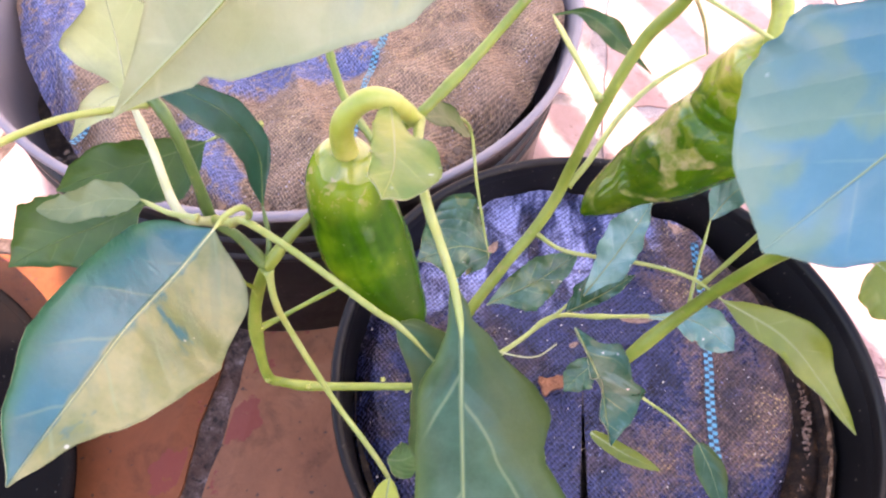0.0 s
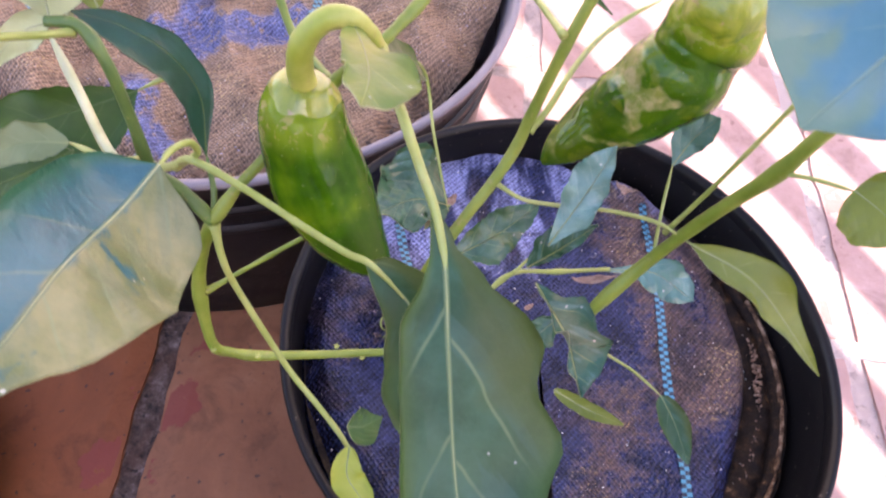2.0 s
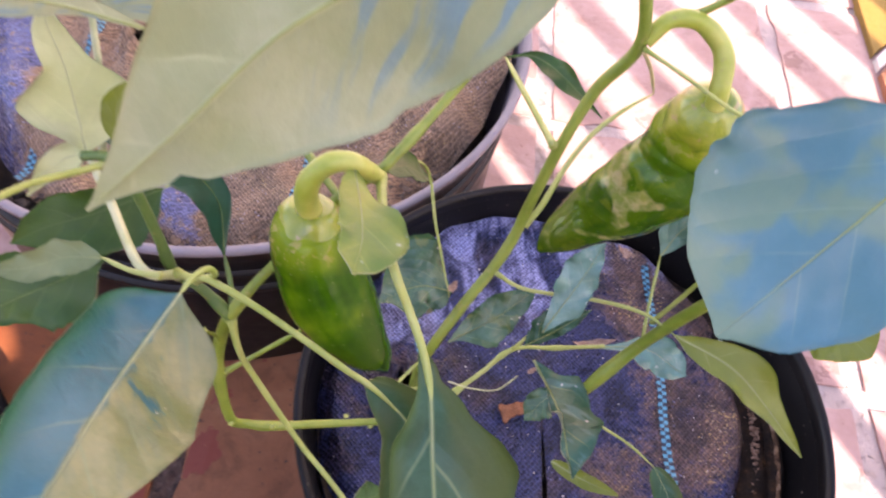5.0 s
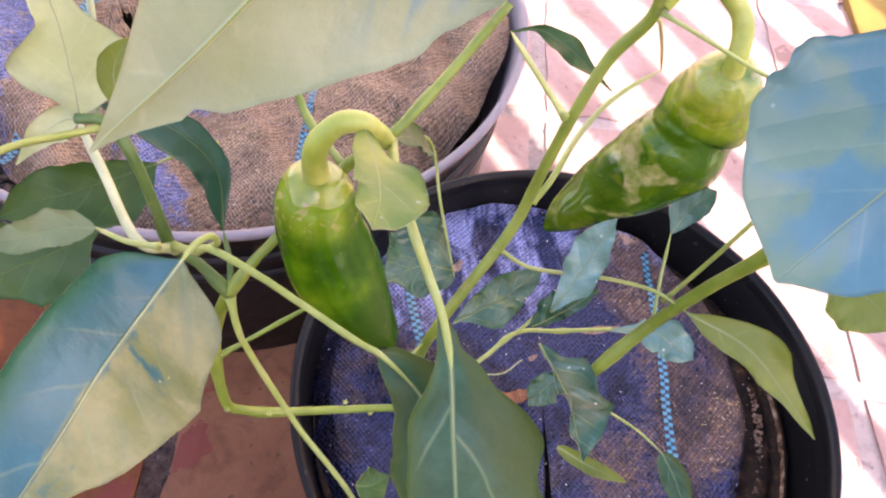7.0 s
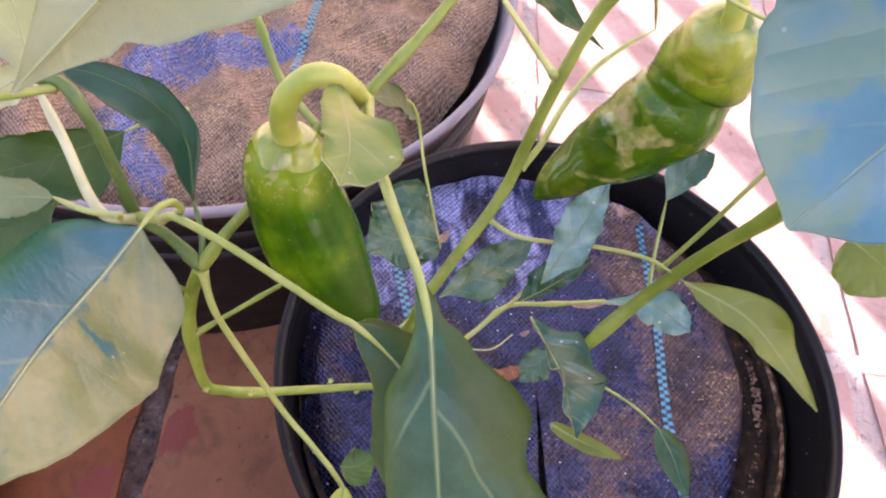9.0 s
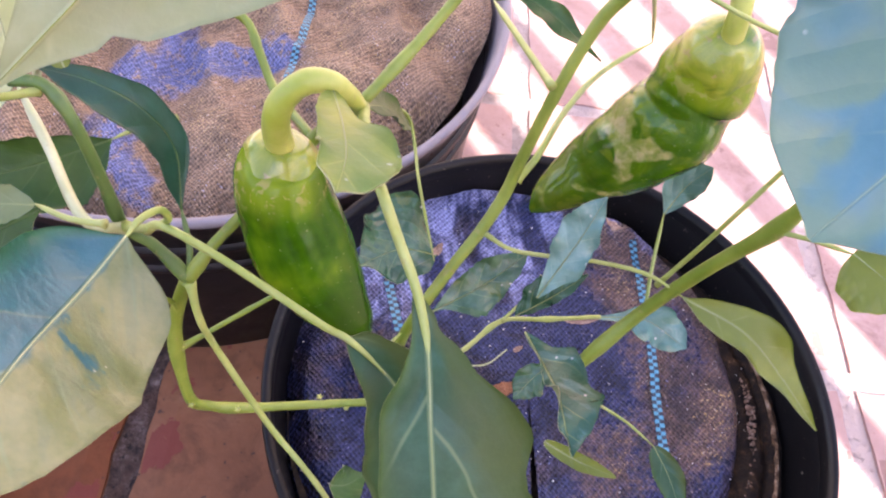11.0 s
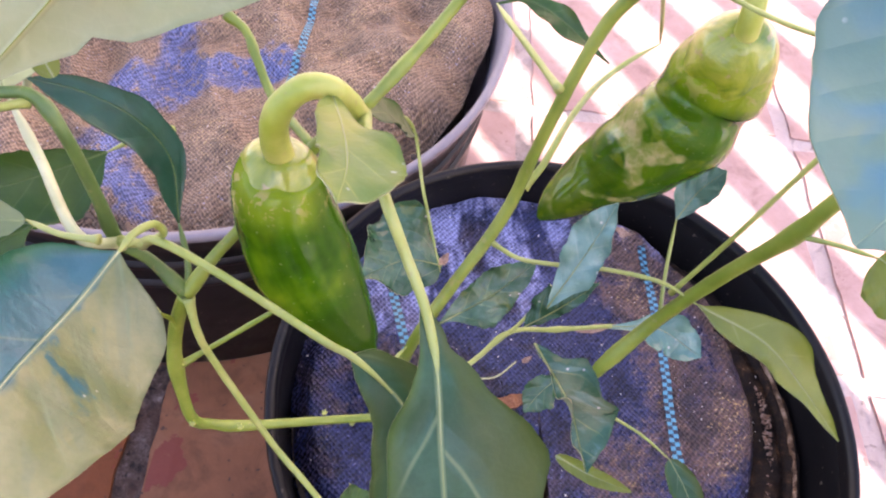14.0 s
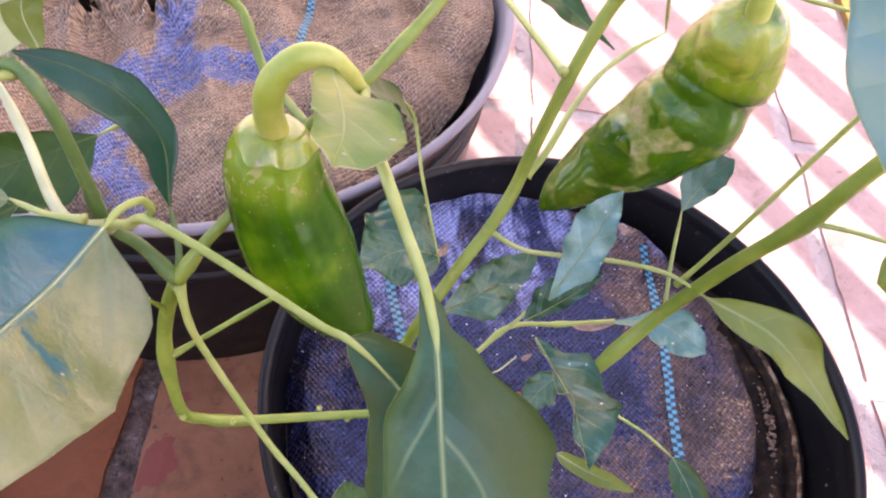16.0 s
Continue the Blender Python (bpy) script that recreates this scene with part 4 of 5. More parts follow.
stem([(-0.0537, 0.1949, 0.3235), (-0.0446, 0.2004, 0.3353), (-0.0356, 0.2048, 0.3448), (-0.0104, 0.2141, 0.3747), (0.0024, 0.2086, 0.3952), (0.0095, 0.2129, 0.4008), (0.0246, 0.2276, 0.4089), (0.0413, 0.2392, 0.4260)], 0.0028, 0.0022, STEM, "branch")
stem([(-0.0537, 0.1949, 0.3235), (-0.0636, 0.2011, 0.3349), (-0.0716, 0.2020, 0.3454), (-0.0737, 0.2045, 0.3640), (-0.0765, 0.2071, 0.3871), (-0.0828, 0.2129, 0.3960), (-0.0921, 0.2142, 0.3961)], 0.0028, 0.0022, DARKSTEM, "branch")
stem([(-0.0699, 0.2002, 0.3461), (-0.0795, 0.1954, 0.3580), (-0.0975, 0.2304, 0.3519), (-0.1080, 0.2495, 0.3596)], 0.0022, 0.0024, PALE, "petiole", "whitish leaf stalk", 0.0)
stem([(-0.0537, 0.1957, 0.3240), (-0.0530, 0.2031, 0.3301), (-0.0552, 0.2130, 0.3392)], 0.0015, 0.0013, DARKSTEM, "petiole", "", 0.0)
stem([(-0.0697, 0.1995, 0.3481), (-0.0598, 0.1872, 0.3642), (-0.0509, 0.1762, 0.3805), (-0.0365, 0.1671, 0.3797), (-0.0206, 0.1552, 0.3786), (-0.0081, 0.1435, 0.3818), (-0.0027, 0.1373, 0.3868), (0.0027, 0.1343, 0.3825), (0.0073, 0.1313, 0.3776)], 0.0018, 0.0010, PETIOLE, "petiole", "", 0.0)
stem([(-0.0578, 0.1836, 0.3687), (-0.0491, 0.1766, 0.3829), (-0.0498, 0.1743, 0.3903), (-0.0534, 0.1688, 0.3935), (-0.0563, 0.1628, 0.3937)], 0.0015, 0.0012, PETIOLE, "petiole", "", 0.0)
stem([(-0.0532, 0.1938, 0.3227), (-0.0512, 0.1865, 0.3109), (-0.0476, 0.1840, 0.2928), (-0.0299, 0.1678, 0.2526), (-0.0169, 0.1542, 0.2408), (-0.0067, 0.1420, 0.2328), (0.0030, 0.1266, 0.2209)], 0.0019, 0.0015, PETIOLE, "petiole", "", 0.0)
stem([(-0.0634, 0.1916, 0.2767), (-0.0408, 0.1983, 0.2894), (-0.0234, 0.2032, 0.2989), (-0.0084, 0.2063, 0.3053)], 0.0014, 0.0011, STEM, "twig")
stem([(-0.0634, 0.1899, 0.3201), (-0.0608, 0.1933, 0.3097), (-0.0601, 0.1940, 0.3005)], 0.0009, 0.0013, STEM, "twig")
stem([(0.0121, 0.2430, 0.3626), (0.0273, 0.2590, 0.3382), (0.0318, 0.2409, 0.3197), (0.0375, 0.2138, 0.3029)], 0.0010, 0.0008, PETIOLE, "petiole", "", 0.0)
stem([(-0.0380, 0.2667, 0.3821), (-0.0317, 0.2625, 0.3789), (-0.0282, 0.2540, 0.3743), (-0.0229, 0.2414, 0.3687), (-0.0104, 0.2154, 0.3733)], 0.0020, 0.0020, STEM, "branch")
stem([(0.0719, 0.2377, 0.3776), (0.0700, 0.2620, 0.3704), (0.0681, 0.2870, 0.3630), (0.0663, 0.3129, 0.3553)], 0.0017, 0.0017, PETIOLE, "petiole", "", 0.0)
stem([(0.0681, 0.2318, 0.3329), (0.0755, 0.2376, 0.3400), (0.0888, 0.2566, 0.3446), (0.1038, 0.2742, 0.3462), (0.1215, 0.2890, 0.3465), (0.1386, 0.3002, 0.3467)], 0.0019, 0.0014, PETIOLE, "petiole", "", 0.0)
stem([(0.0938, 0.2440, 0.4200), (0.1030, 0.2560, 0.4080), (0.1230, 0.2820, 0.3760), (0.1386, 0.3002, 0.3467)], 0.0010, 0.0012, PETIOLE, "petiole", "", 0.0)
stem([(0.0929, 0.2435, 0.4229), (0.1003, 0.2472, 0.4300), (0.1135, 0.2490, 0.4340), (0.1240, 0.2420, 0.4510), (0.1282, 0.2274, 0.4726)], 0.0020, 0.0017, STEM, "branch")
stem([(0.0940, 0.2408, 0.4237), (0.1016, 0.2210, 0.4293), (0.1070, 0.1996, 0.4366), (0.1099, 0.1803, 0.4459)], 0.0010, 0.0008, PETIOLE, "petiole", "", 0.0)
stem([(0.0573, 0.2216, 0.3121), (0.0675, 0.2141, 0.3112), (0.0804, 0.2084, 0.3146), (0.0992, 0.2005, 0.3215), (0.1149, 0.1912, 0.3265), (0.1245, 0.1795, 0.3291)], 0.0012, 0.0011, PETIOLE, "petiole", "", 0.0)
stem([(0.1170, 0.1835, 0.3115), (0.1241, 0.2032, 0.3158), (0.1301, 0.2209, 0.3253)], 0.0010, 0.0009, PETIOLE, "petiole", "", 0.0)
stem([(0.1197, 0.1896, 0.3218), (0.1253, 0.1878, 0.3542), (0.1286, 0.1837, 0.3962), (0.1312, 0.1814, 0.4231)], 0.0012, 0.0011, PETIOLE, "petiole", "", 0.0)
stem([(0.0410, 0.1921, 0.2406), (0.0590, 0.2017, 0.2500), (0.0740, 0.2093, 0.2592), (0.0938, 0.2077, 0.2626), (0.1177, 0.2050, 0.2687)], 0.0016, 0.0012, PETIOLE, "twig", "", 0.5)
stem([(0.0740, 0.2093, 0.2592), (0.0824, 0.2130, 0.2711), (0.0901, 0.2143, 0.2870)], 0.0011, 0.0009, PETIOLE, "petiole", "", 0.0)
stem([(0.1083, 0.1798, 0.2475), (0.1168, 0.1736, 0.2438), (0.1302, 0.1648, 0.2406), (0.1420, 0.1541, 0.2368)], 0.0009, 0.0008, PETIOLE, "petiole", "", 0.0)
stem([(0.0036, 0.2040, 0.3992), (0.0027, 0.1723, 0.4185), (0.0043, 0.1513, 0.4268), (0.0081, 0.1432, 0.4197), (0.0118, 0.1347, 0.4133), (0.0138, 0.1269, 0.4074), (0.0141, 0.1204, 0.4052)], 0.0019, 0.0013, PETIOLE, "petiole", "", 0.0)
stem([(-0.0849, 0.2126, 0.3942), (-0.0903, 0.2057, 0.3986), (-0.0995, 0.1893, 0.4110), (-0.1049, 0.1658, 0.4256), (-0.1041, 0.1490, 0.4348)], 0.0016, 0.0013, PETIOLE, "petiole", "", 0.0)
stem([(-0.0693, 0.1853, 0.3690), (-0.0800, 0.1888, 0.3669), (-0.0913, 0.1956, 0.3652)], 0.0014, 0.0011, PETIOLE, "petiole", "", 0.0)
stem([(0.1328, 0.1756, 0.3774), (0.138, 0.1663, 0.3854), (0.1428, 0.1561, 0.3927)], 0.0011, 0.0009, PETIOLE, "petiole", "", 0.0)
stem([(-0.0420, 0.2060, 0.4421), (-0.0494, 0.2017, 0.4543), (-0.0557, 0.1974, 0.4621)], 0.0014, 0.0012, PETIOLE, "petiole", "", 0.0)
stem([(-0.0615, 0.2576, 0.337), (-0.0708, 0.2606, 0.3322), (-0.0865, 0.2567, 0.3262)], 0.0016, 0.0012, PETIOLE, "petiole", "", 0.0)
stem([(0.0114, 0.1824, 0.2728), (0.017, 0.1886, 0.2744), (0.0249, 0.1959, 0.276)], 0.0011, 0.0009, PETIOLE, "petiole", "", 0.0)
stem([(0.015, 0.1797, 0.2777), (0.0223, 0.1817, 0.278), (0.0311, 0.1831, 0.2757)], 0.0010, 0.0009, PETIOLE, "petiole", "", 0.0)
stem([(-0.0943, 0.2318, 0.3759), (-0.0898, 0.2378, 0.3939), (-0.0896, 0.2503, 0.4148), (-0.0883, 0.2582, 0.4325), (-0.0867, 0.2643, 0.4498)], 0.0016, 0.0014, PALE, "petiole", "", 0.0)
for p in ((-0.0449, 0.1841, 0.2292), (-0.0621, 0.1804, 0.2454), (0.0034, 0.1868, 0.2187), (-0.0088, 0.1919, 0.2209), (-0.0618, 0.1920, 0.2777), (-0.0634, 0.1899, 0.3201)):
    bm = bmesh.new()
    for k in range(5):
        a = k * 1.26
        tube([Vector(p), Vector(p) + Vector((math.cos(a) * 0.0014, math.sin(a) * 0.0014, 0.0016))], 0.0009, 0.0002, 6, 3, 0, bm)
    ob = part("bud", bm, LEAF_YELLOW, plant, "tiny yellow-green bud")
    ob.matrix_parent_inverse = back

stem([(0.0403, 0.1937, 0.2573), (0.0514, 0.1905, 0.2556), (0.0640, 0.1895, 0.2555), (0.0743, 0.1951, 0.2583)], 0.0005, 0.0004, PALE, "tendril", "thin pale thread", 0.0, 6)
stem([(0.0176, 0.1930, 0.2511), (0.0120, 0.1926, 0.2492), (0.0115, 0.1892, 0.2464), (0.0152, 0.1870, 0.2446), (0.0120, 0.1854, 0.2435)], 0.0005, 0.0003, PETIOLE, "tendril", "", 0.0, 6)
stem([(0.1282, 0.2274, 0.4726), (0.1254, 0.1899, 0.4941), (0.1117, 0.1490, 0.5069), (0.0941, 0.1261, 0.5080)], 0.0017, 0.0014, PETIOLE, "petiole", "", 0.0)
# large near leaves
blade([(-0.0558, 0.1634, 0.3942), (-0.0624, 0.1471, 0.3968), (-0.0642, 0.1207, 0.4166), (-0.0669, 0.1022, 0.4254), (-0.0707, 0.0898, 0.4283), (-0.0728, 0.0789, 0.4323)], ([0.4, 13.5, 16.7, 17.5, 17, 15.8, 14.6, 12, 9, 5, 0.3], [0.4, 17, 22.8, 23.5, 21.5, 18.5, 14.5, 9.5, 5.4, 2.8, 0.3]), LEAF_HALF, rib=0.00018, tilt=(0.15, -0.1, 0.1), fold=0.10, wave=0.03, label="broad leaf, one half painted with blue sky sheen, the other pale", phase=0.4)
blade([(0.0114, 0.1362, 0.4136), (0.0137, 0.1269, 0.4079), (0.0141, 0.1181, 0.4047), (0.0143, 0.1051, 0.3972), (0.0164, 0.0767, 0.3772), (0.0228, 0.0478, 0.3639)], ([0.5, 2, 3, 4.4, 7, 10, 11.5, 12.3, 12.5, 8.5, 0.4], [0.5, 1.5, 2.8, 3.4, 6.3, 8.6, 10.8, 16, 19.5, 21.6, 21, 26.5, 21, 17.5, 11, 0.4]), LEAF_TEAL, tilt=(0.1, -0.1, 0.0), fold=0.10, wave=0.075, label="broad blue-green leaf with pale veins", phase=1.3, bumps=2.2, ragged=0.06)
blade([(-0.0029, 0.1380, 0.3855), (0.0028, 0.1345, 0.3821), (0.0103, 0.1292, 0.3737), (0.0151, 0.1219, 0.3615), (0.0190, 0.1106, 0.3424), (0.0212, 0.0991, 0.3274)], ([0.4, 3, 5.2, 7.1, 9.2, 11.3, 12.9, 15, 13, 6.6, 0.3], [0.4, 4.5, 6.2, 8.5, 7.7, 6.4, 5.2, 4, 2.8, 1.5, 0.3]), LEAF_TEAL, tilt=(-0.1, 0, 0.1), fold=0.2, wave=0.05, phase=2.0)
blade([(-0.0053, 0.1919, 0.4180), (-0.0038, 0.1680, 0.4306), (-0.0037, 0.1522, 0.4375), (-0.0060, 0.1395, 0.4421)], ([0.4, 4, 5.2, 5.8, 6.1, 6.1, 6, 5.8, 5.2, 3.8, 0.3], [0.4, 1.5, 3.2, 5.5, 9.2, 11.2, 11.5, 10.6, 8.5, 5.2, 0.3]), LEAF_STALK, tilt=(0.15, 0.2, 0.0), fold=0.1, wave=0.08, ragged=0.06, phase=0.2, label="small yellow-green leaf beside the fruit stalk")
blade([(-0.0552, 0.2130, 0.3392), (-0.0560, 0.2258, 0.3556), (-0.0637, 0.2285, 0.3717), (-0.0764, 0.2289, 0.3827), (-0.0891, 0.2270, 0.3896)], ([0.4, 1.8, 3.8, 5.8, 6.5, 7, 6, 5, 4, 2.5, 0.3], [0.4, 4.5, 6.5, 8.2, 8.4, 8.6, 9, 8.4, 6.7, 4.1, 0.3]), LEAF_DARK, LEAF_DARK, tilt=(0.25, 0.2, 0.2), fold=0.02, wave=0.012, label="dark green drooping leaf", phase=0.9)
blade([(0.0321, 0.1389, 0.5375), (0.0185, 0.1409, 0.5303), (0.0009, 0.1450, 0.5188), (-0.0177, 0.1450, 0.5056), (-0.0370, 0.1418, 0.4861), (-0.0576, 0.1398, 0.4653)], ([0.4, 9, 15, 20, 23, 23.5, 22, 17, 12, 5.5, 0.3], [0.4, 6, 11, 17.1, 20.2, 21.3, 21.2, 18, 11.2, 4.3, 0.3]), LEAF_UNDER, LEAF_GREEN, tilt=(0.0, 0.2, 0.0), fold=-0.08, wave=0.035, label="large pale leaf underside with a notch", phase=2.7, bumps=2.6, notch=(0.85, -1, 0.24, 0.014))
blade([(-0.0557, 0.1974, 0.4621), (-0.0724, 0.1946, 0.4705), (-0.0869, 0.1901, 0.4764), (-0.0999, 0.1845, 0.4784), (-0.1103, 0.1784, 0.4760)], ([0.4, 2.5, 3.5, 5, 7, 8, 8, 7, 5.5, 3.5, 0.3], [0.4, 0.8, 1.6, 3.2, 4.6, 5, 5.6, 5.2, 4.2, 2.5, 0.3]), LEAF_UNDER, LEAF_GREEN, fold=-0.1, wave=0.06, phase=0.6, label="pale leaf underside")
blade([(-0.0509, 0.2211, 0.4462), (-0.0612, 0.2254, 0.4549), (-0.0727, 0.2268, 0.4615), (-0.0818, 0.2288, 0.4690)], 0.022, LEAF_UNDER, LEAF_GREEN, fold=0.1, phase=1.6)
blade([(0.0941, 0.1261, 0.5080), (0.0825, 0.1189, 0.4974), (0.0711, 0.1124, 0.4871), (0.0573, 0.1046, 0.4756)], ([0.4, 9, 17, 21.5, 25, 26.3, 26.2, 23.5, 20, 14.5, 0.5], [0.4, 6, 10, 13, 15, 16, 16, 15, 12, 8.4, 0.5]), LEAF_SKY_BLUE, rib=0.00022, tilt=(-0.1, -0.15, 0.1), fold=0.05, wave=0.03, label="broad leaf with a blue sky sheen", phase=3.3)
blade([(-0.0927, 0.2187, 0.3915), (-0.0934, 0.2255, 0.4037), (-0.0940, 0.2313, 0.4190), (-0.0953, 0.2339, 0.4322), (-0.0921, 0.2347, 0.4415)], ([0.4, 9, 11, 14, 16.5, 9, 5.5, 4.8, 3.5, 2.2, 0.3], [0.4, 5, 13.5, 16.5, 12, 6.5, 5.8, 5.2, 3, 1.5, 0.3]), LEAF_PALE, LEAF_GREEN, tilt=(0.0, -0.2, 0.6), fold=0.1, wave=0.10, ragged=0.10, bumps=2.1, phase=1.1, label="wavy pale leaf curling at its tip")
blade([(-0.0930, 0.2190, 0.3915), (-0.1005, 0.2200, 0.3880), (-0.1100, 0.2204, 0.3795), (-0.1196, 0.2198, 0.3675)], ([0.4, 3.2, 4.6, 5, 5, 4.5, 3.8, 3, 2, 1, 0.3], [0.4, 3, 4.6, 5.4, 5.6, 5, 4.2, 3.2, 2.2, 1.2, 0.3]), LEAF_PALE, LEAF_GREEN, fold=0.1, wave=0.08, ragged=0.08, phase=0.4, label="narrow pale leaf drooping to a point")
blade([(-0.1041, 0.1490, 0.4348), (-0.1034, 0.1329, 0.4323), (-0.1034, 0.1202, 0.4281), (-0.1029, 0.1097, 0.4233)], 0.013, LEAF_MUTED, LEAF_GREEN, fold=0.3, phase=2.2, label="pale hanging leaf")
blade([(-0.0865, 0.2567, 0.3262), (-0.1009, 0.2501, 0.325), (-0.1159, 0.243, 0.3247), (-0.1303, 0.2369, 0.3251), (-0.1424, 0.2286, 0.3255)], ([0.4, 3.5, 6, 8, 9, 10.5, 12, 11.5, 9, 5, 0.3], [0.4, 10, 15, 19, 19.5, 19, 16.5, 13.5, 10, 5, 0.3]), LEAF_GREEN, fold=0.2, wave=0.08, ragged=0.16, phase=0.7, bumps=2)
blade([(-0.0907, 0.1942, 0.3665), (-0.1034, 0.1957, 0.3647), (-0.1160, 0.1939, 0.3612), (-0.1269, 0.1934, 0.3609)], 0.0115, LEAF_MUTED, LEAF_DARK, fold=0.2, wave=0.1, ragged=0.2, phase=1.9)
blade([(-0.0942, 0.2026, 0.3533), (-0.1110, 0.1977, 0.3464), (-0.1277, 0.1917, 0.3424), (-0.1429, 0.1842, 0.3379)], ([0.4, 4.4, 8.4, 11.4, 13.9, 16.5, 19, 17, 11.6, 5.9, 0.3], [0.4, 4, 12, 16.5, 16.8, 14.7, 12.2, 8.4, 5.5, 3, 0.3]), LEAF_GREEN, fold=0.1, wave=0.08, ragged=0.16, phase=2.9, bumps=2)
blade([(-0.0755, 0.2117, 0.4038), (-0.0778, 0.2153, 0.4109), (-0.0761, 0.2190, 0.4168), (-0.0724, 0.2219, 0.4213)], 0.0085, LEAF_LIME, fold=0.2, phase=0.8, rib=0.0003)
# leaves over the black pot
blade([(0.1245, 0.1795, 0.3291), (0.1485, 0.1671, 0.3226), (0.1679, 0.1544, 0.3071), (0.1860, 0.1394, 0.2902)], ([0.4, 5, 6.5, 7.3, 8, 7, 5.3, 3.8, 3.1, 1.8, 0.3], [0.4, 3.7, 6.7, 9.6, 11.4, 10.9, 8.6, 6.3, 4.2, 2.2, 0.3]), LEAF_LIME, tilt=(0.2, 0.1, 0.3), fold=0.12, wave=0.10, ragged=0.06, bumps=2.4, phase=0.3, label="yellow-green pointed leaf over the pot rim")
blade([(0.1140, 0.2051, 0.2683), (0.1395, 0.2038, 0.2666), (0.1588, 0.1911, 0.2610)], ([0.4, 1.2, 2, 3.6, 7, 9.4, 9, 8.3, 7.7, 5.2, 0.3], [0.4, 0.9, 1.6, 2.5, 5, 7.5, 9.2, 9.8, 8.7, 6.2, 0.3]), LEAF_SKY_TEAL, tilt=(0, 0.1, 0.3), ragged=0.14, phase=1.7, wave=0.16)
blade([(0.1301, 0.2209, 0.3253), (0.1349, 0.2242, 0.3385), (0.1405, 0.2237, 0.3513)], ([0.4, 1.8, 3, 4.2, 5.2, 6, 6.4, 6.2, 5.4, 4.2, 0.5], [0.4, 2.4, 4.3, 6.3, 7.9, 8.2, 8, 7.2, 6, 4.5, 0.5]), LEAF_SKY_TEAL, tilt=(0.1, 0.1, 0.5), phase=2.5)
blade([(0.0763, 0.1939, 0.3063), (0.0894, 0.2055, 0.3281), (0.0975, 0.2140, 0.3454)], ([0.4, 3, 6, 8, 8, 7.5, 6.3, 5, 3.6, 1.9, 0.3], [0.4, 2.4, 4.4, 6.4, 8.2, 9.5, 8.9, 8, 6.8, 4, 0.3]), LEAF_SKY_TEAL, ragged=0.14, phase=0.1, wave=0.20, tilt=(0.1, 0.1, 0.4), label="mottled leaf, dusted with white specks")
blade([(0.0377, 0.2006, 0.2853), (0.0594, 0.2086, 0.2928), (0.0785, 0.2191, 0.3008)], ([0.4, 1.5, 5, 9, 10.8, 9.5, 7.8, 6.7, 5.5, 3.2, 0.3], [0.4, 2.8, 5.3, 7.7, 8.9, 9.7, 9, 8, 6.6, 4, 0.3]), LEAF_SPOT, ragged=0.14, phase=0.8, wave=0.19, label="mottled leaf with yellowing spots")
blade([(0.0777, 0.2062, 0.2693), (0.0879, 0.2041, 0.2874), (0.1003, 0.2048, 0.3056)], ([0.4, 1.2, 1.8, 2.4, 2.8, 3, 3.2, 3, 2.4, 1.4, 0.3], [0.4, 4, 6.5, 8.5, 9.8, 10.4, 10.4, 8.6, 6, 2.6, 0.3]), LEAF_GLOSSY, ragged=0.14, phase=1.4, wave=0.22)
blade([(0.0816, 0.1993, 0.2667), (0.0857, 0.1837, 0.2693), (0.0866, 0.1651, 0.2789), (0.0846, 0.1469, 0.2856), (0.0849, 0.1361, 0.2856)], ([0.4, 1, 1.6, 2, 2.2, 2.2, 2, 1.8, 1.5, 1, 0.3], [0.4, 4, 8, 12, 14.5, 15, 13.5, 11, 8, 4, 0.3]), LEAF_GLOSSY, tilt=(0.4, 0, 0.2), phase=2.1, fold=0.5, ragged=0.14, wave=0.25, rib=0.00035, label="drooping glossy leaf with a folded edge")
blade([(0.1013, 0.1961, 0.2405), (0.0915, 0.1916, 0.2327), (0.0830, 0.1850, 0.2250)], 0.015, LEAF_SPOT, taper=1.3, full=0.55, ragged=0.16, phase=2.8, wave=0.16)
blade([(0.1420, 0.1541, 0.2368), (0.1466, 0.1408, 0.2339), (0.1506, 0.1237, 0.2282)], 0.012, LEAF_TEAL, phase=3.1, fold=0.3)
blade([(0.0911, 0.1596, 0.2357), (0.1060, 0.1514, 0.2316), (0.1234, 0.1433, 0.2295)], 0.007, LEAF_LIME, phase=0.5, fold=0.4, rib=0.0005)
blade([(0.0392, 0.2193, 0.2996), (0.0239, 0.2192, 0.3043), (0.0053, 0.2096, 0.3067)], ([0.4, 6.8, 12.2, 17.5, 20.5, 22, 20.8, 17.5, 11, 4.6, 0.3], [0.4, 8, 11.5, 12.5, 12.8, 13.2, 13.5, 12.5, 9, 3, 0.3]), LEAF_SPOT, tilt=(0.0, 0.2, 0.3), ragged=0.14, phase=1.0, fold=0.15, wave=0.19, bumps=2.2)
blade([(0.0059, 0.2164, 0.3878), (0.0156, 0.2364, 0.3664), (0.0272, 0.2516, 0.3408)], 0.013, LEAF_GREEN, LEAF_GREEN, tilt=(0.2, 0.3, 0.2), phase=1.2, fold=0.2)
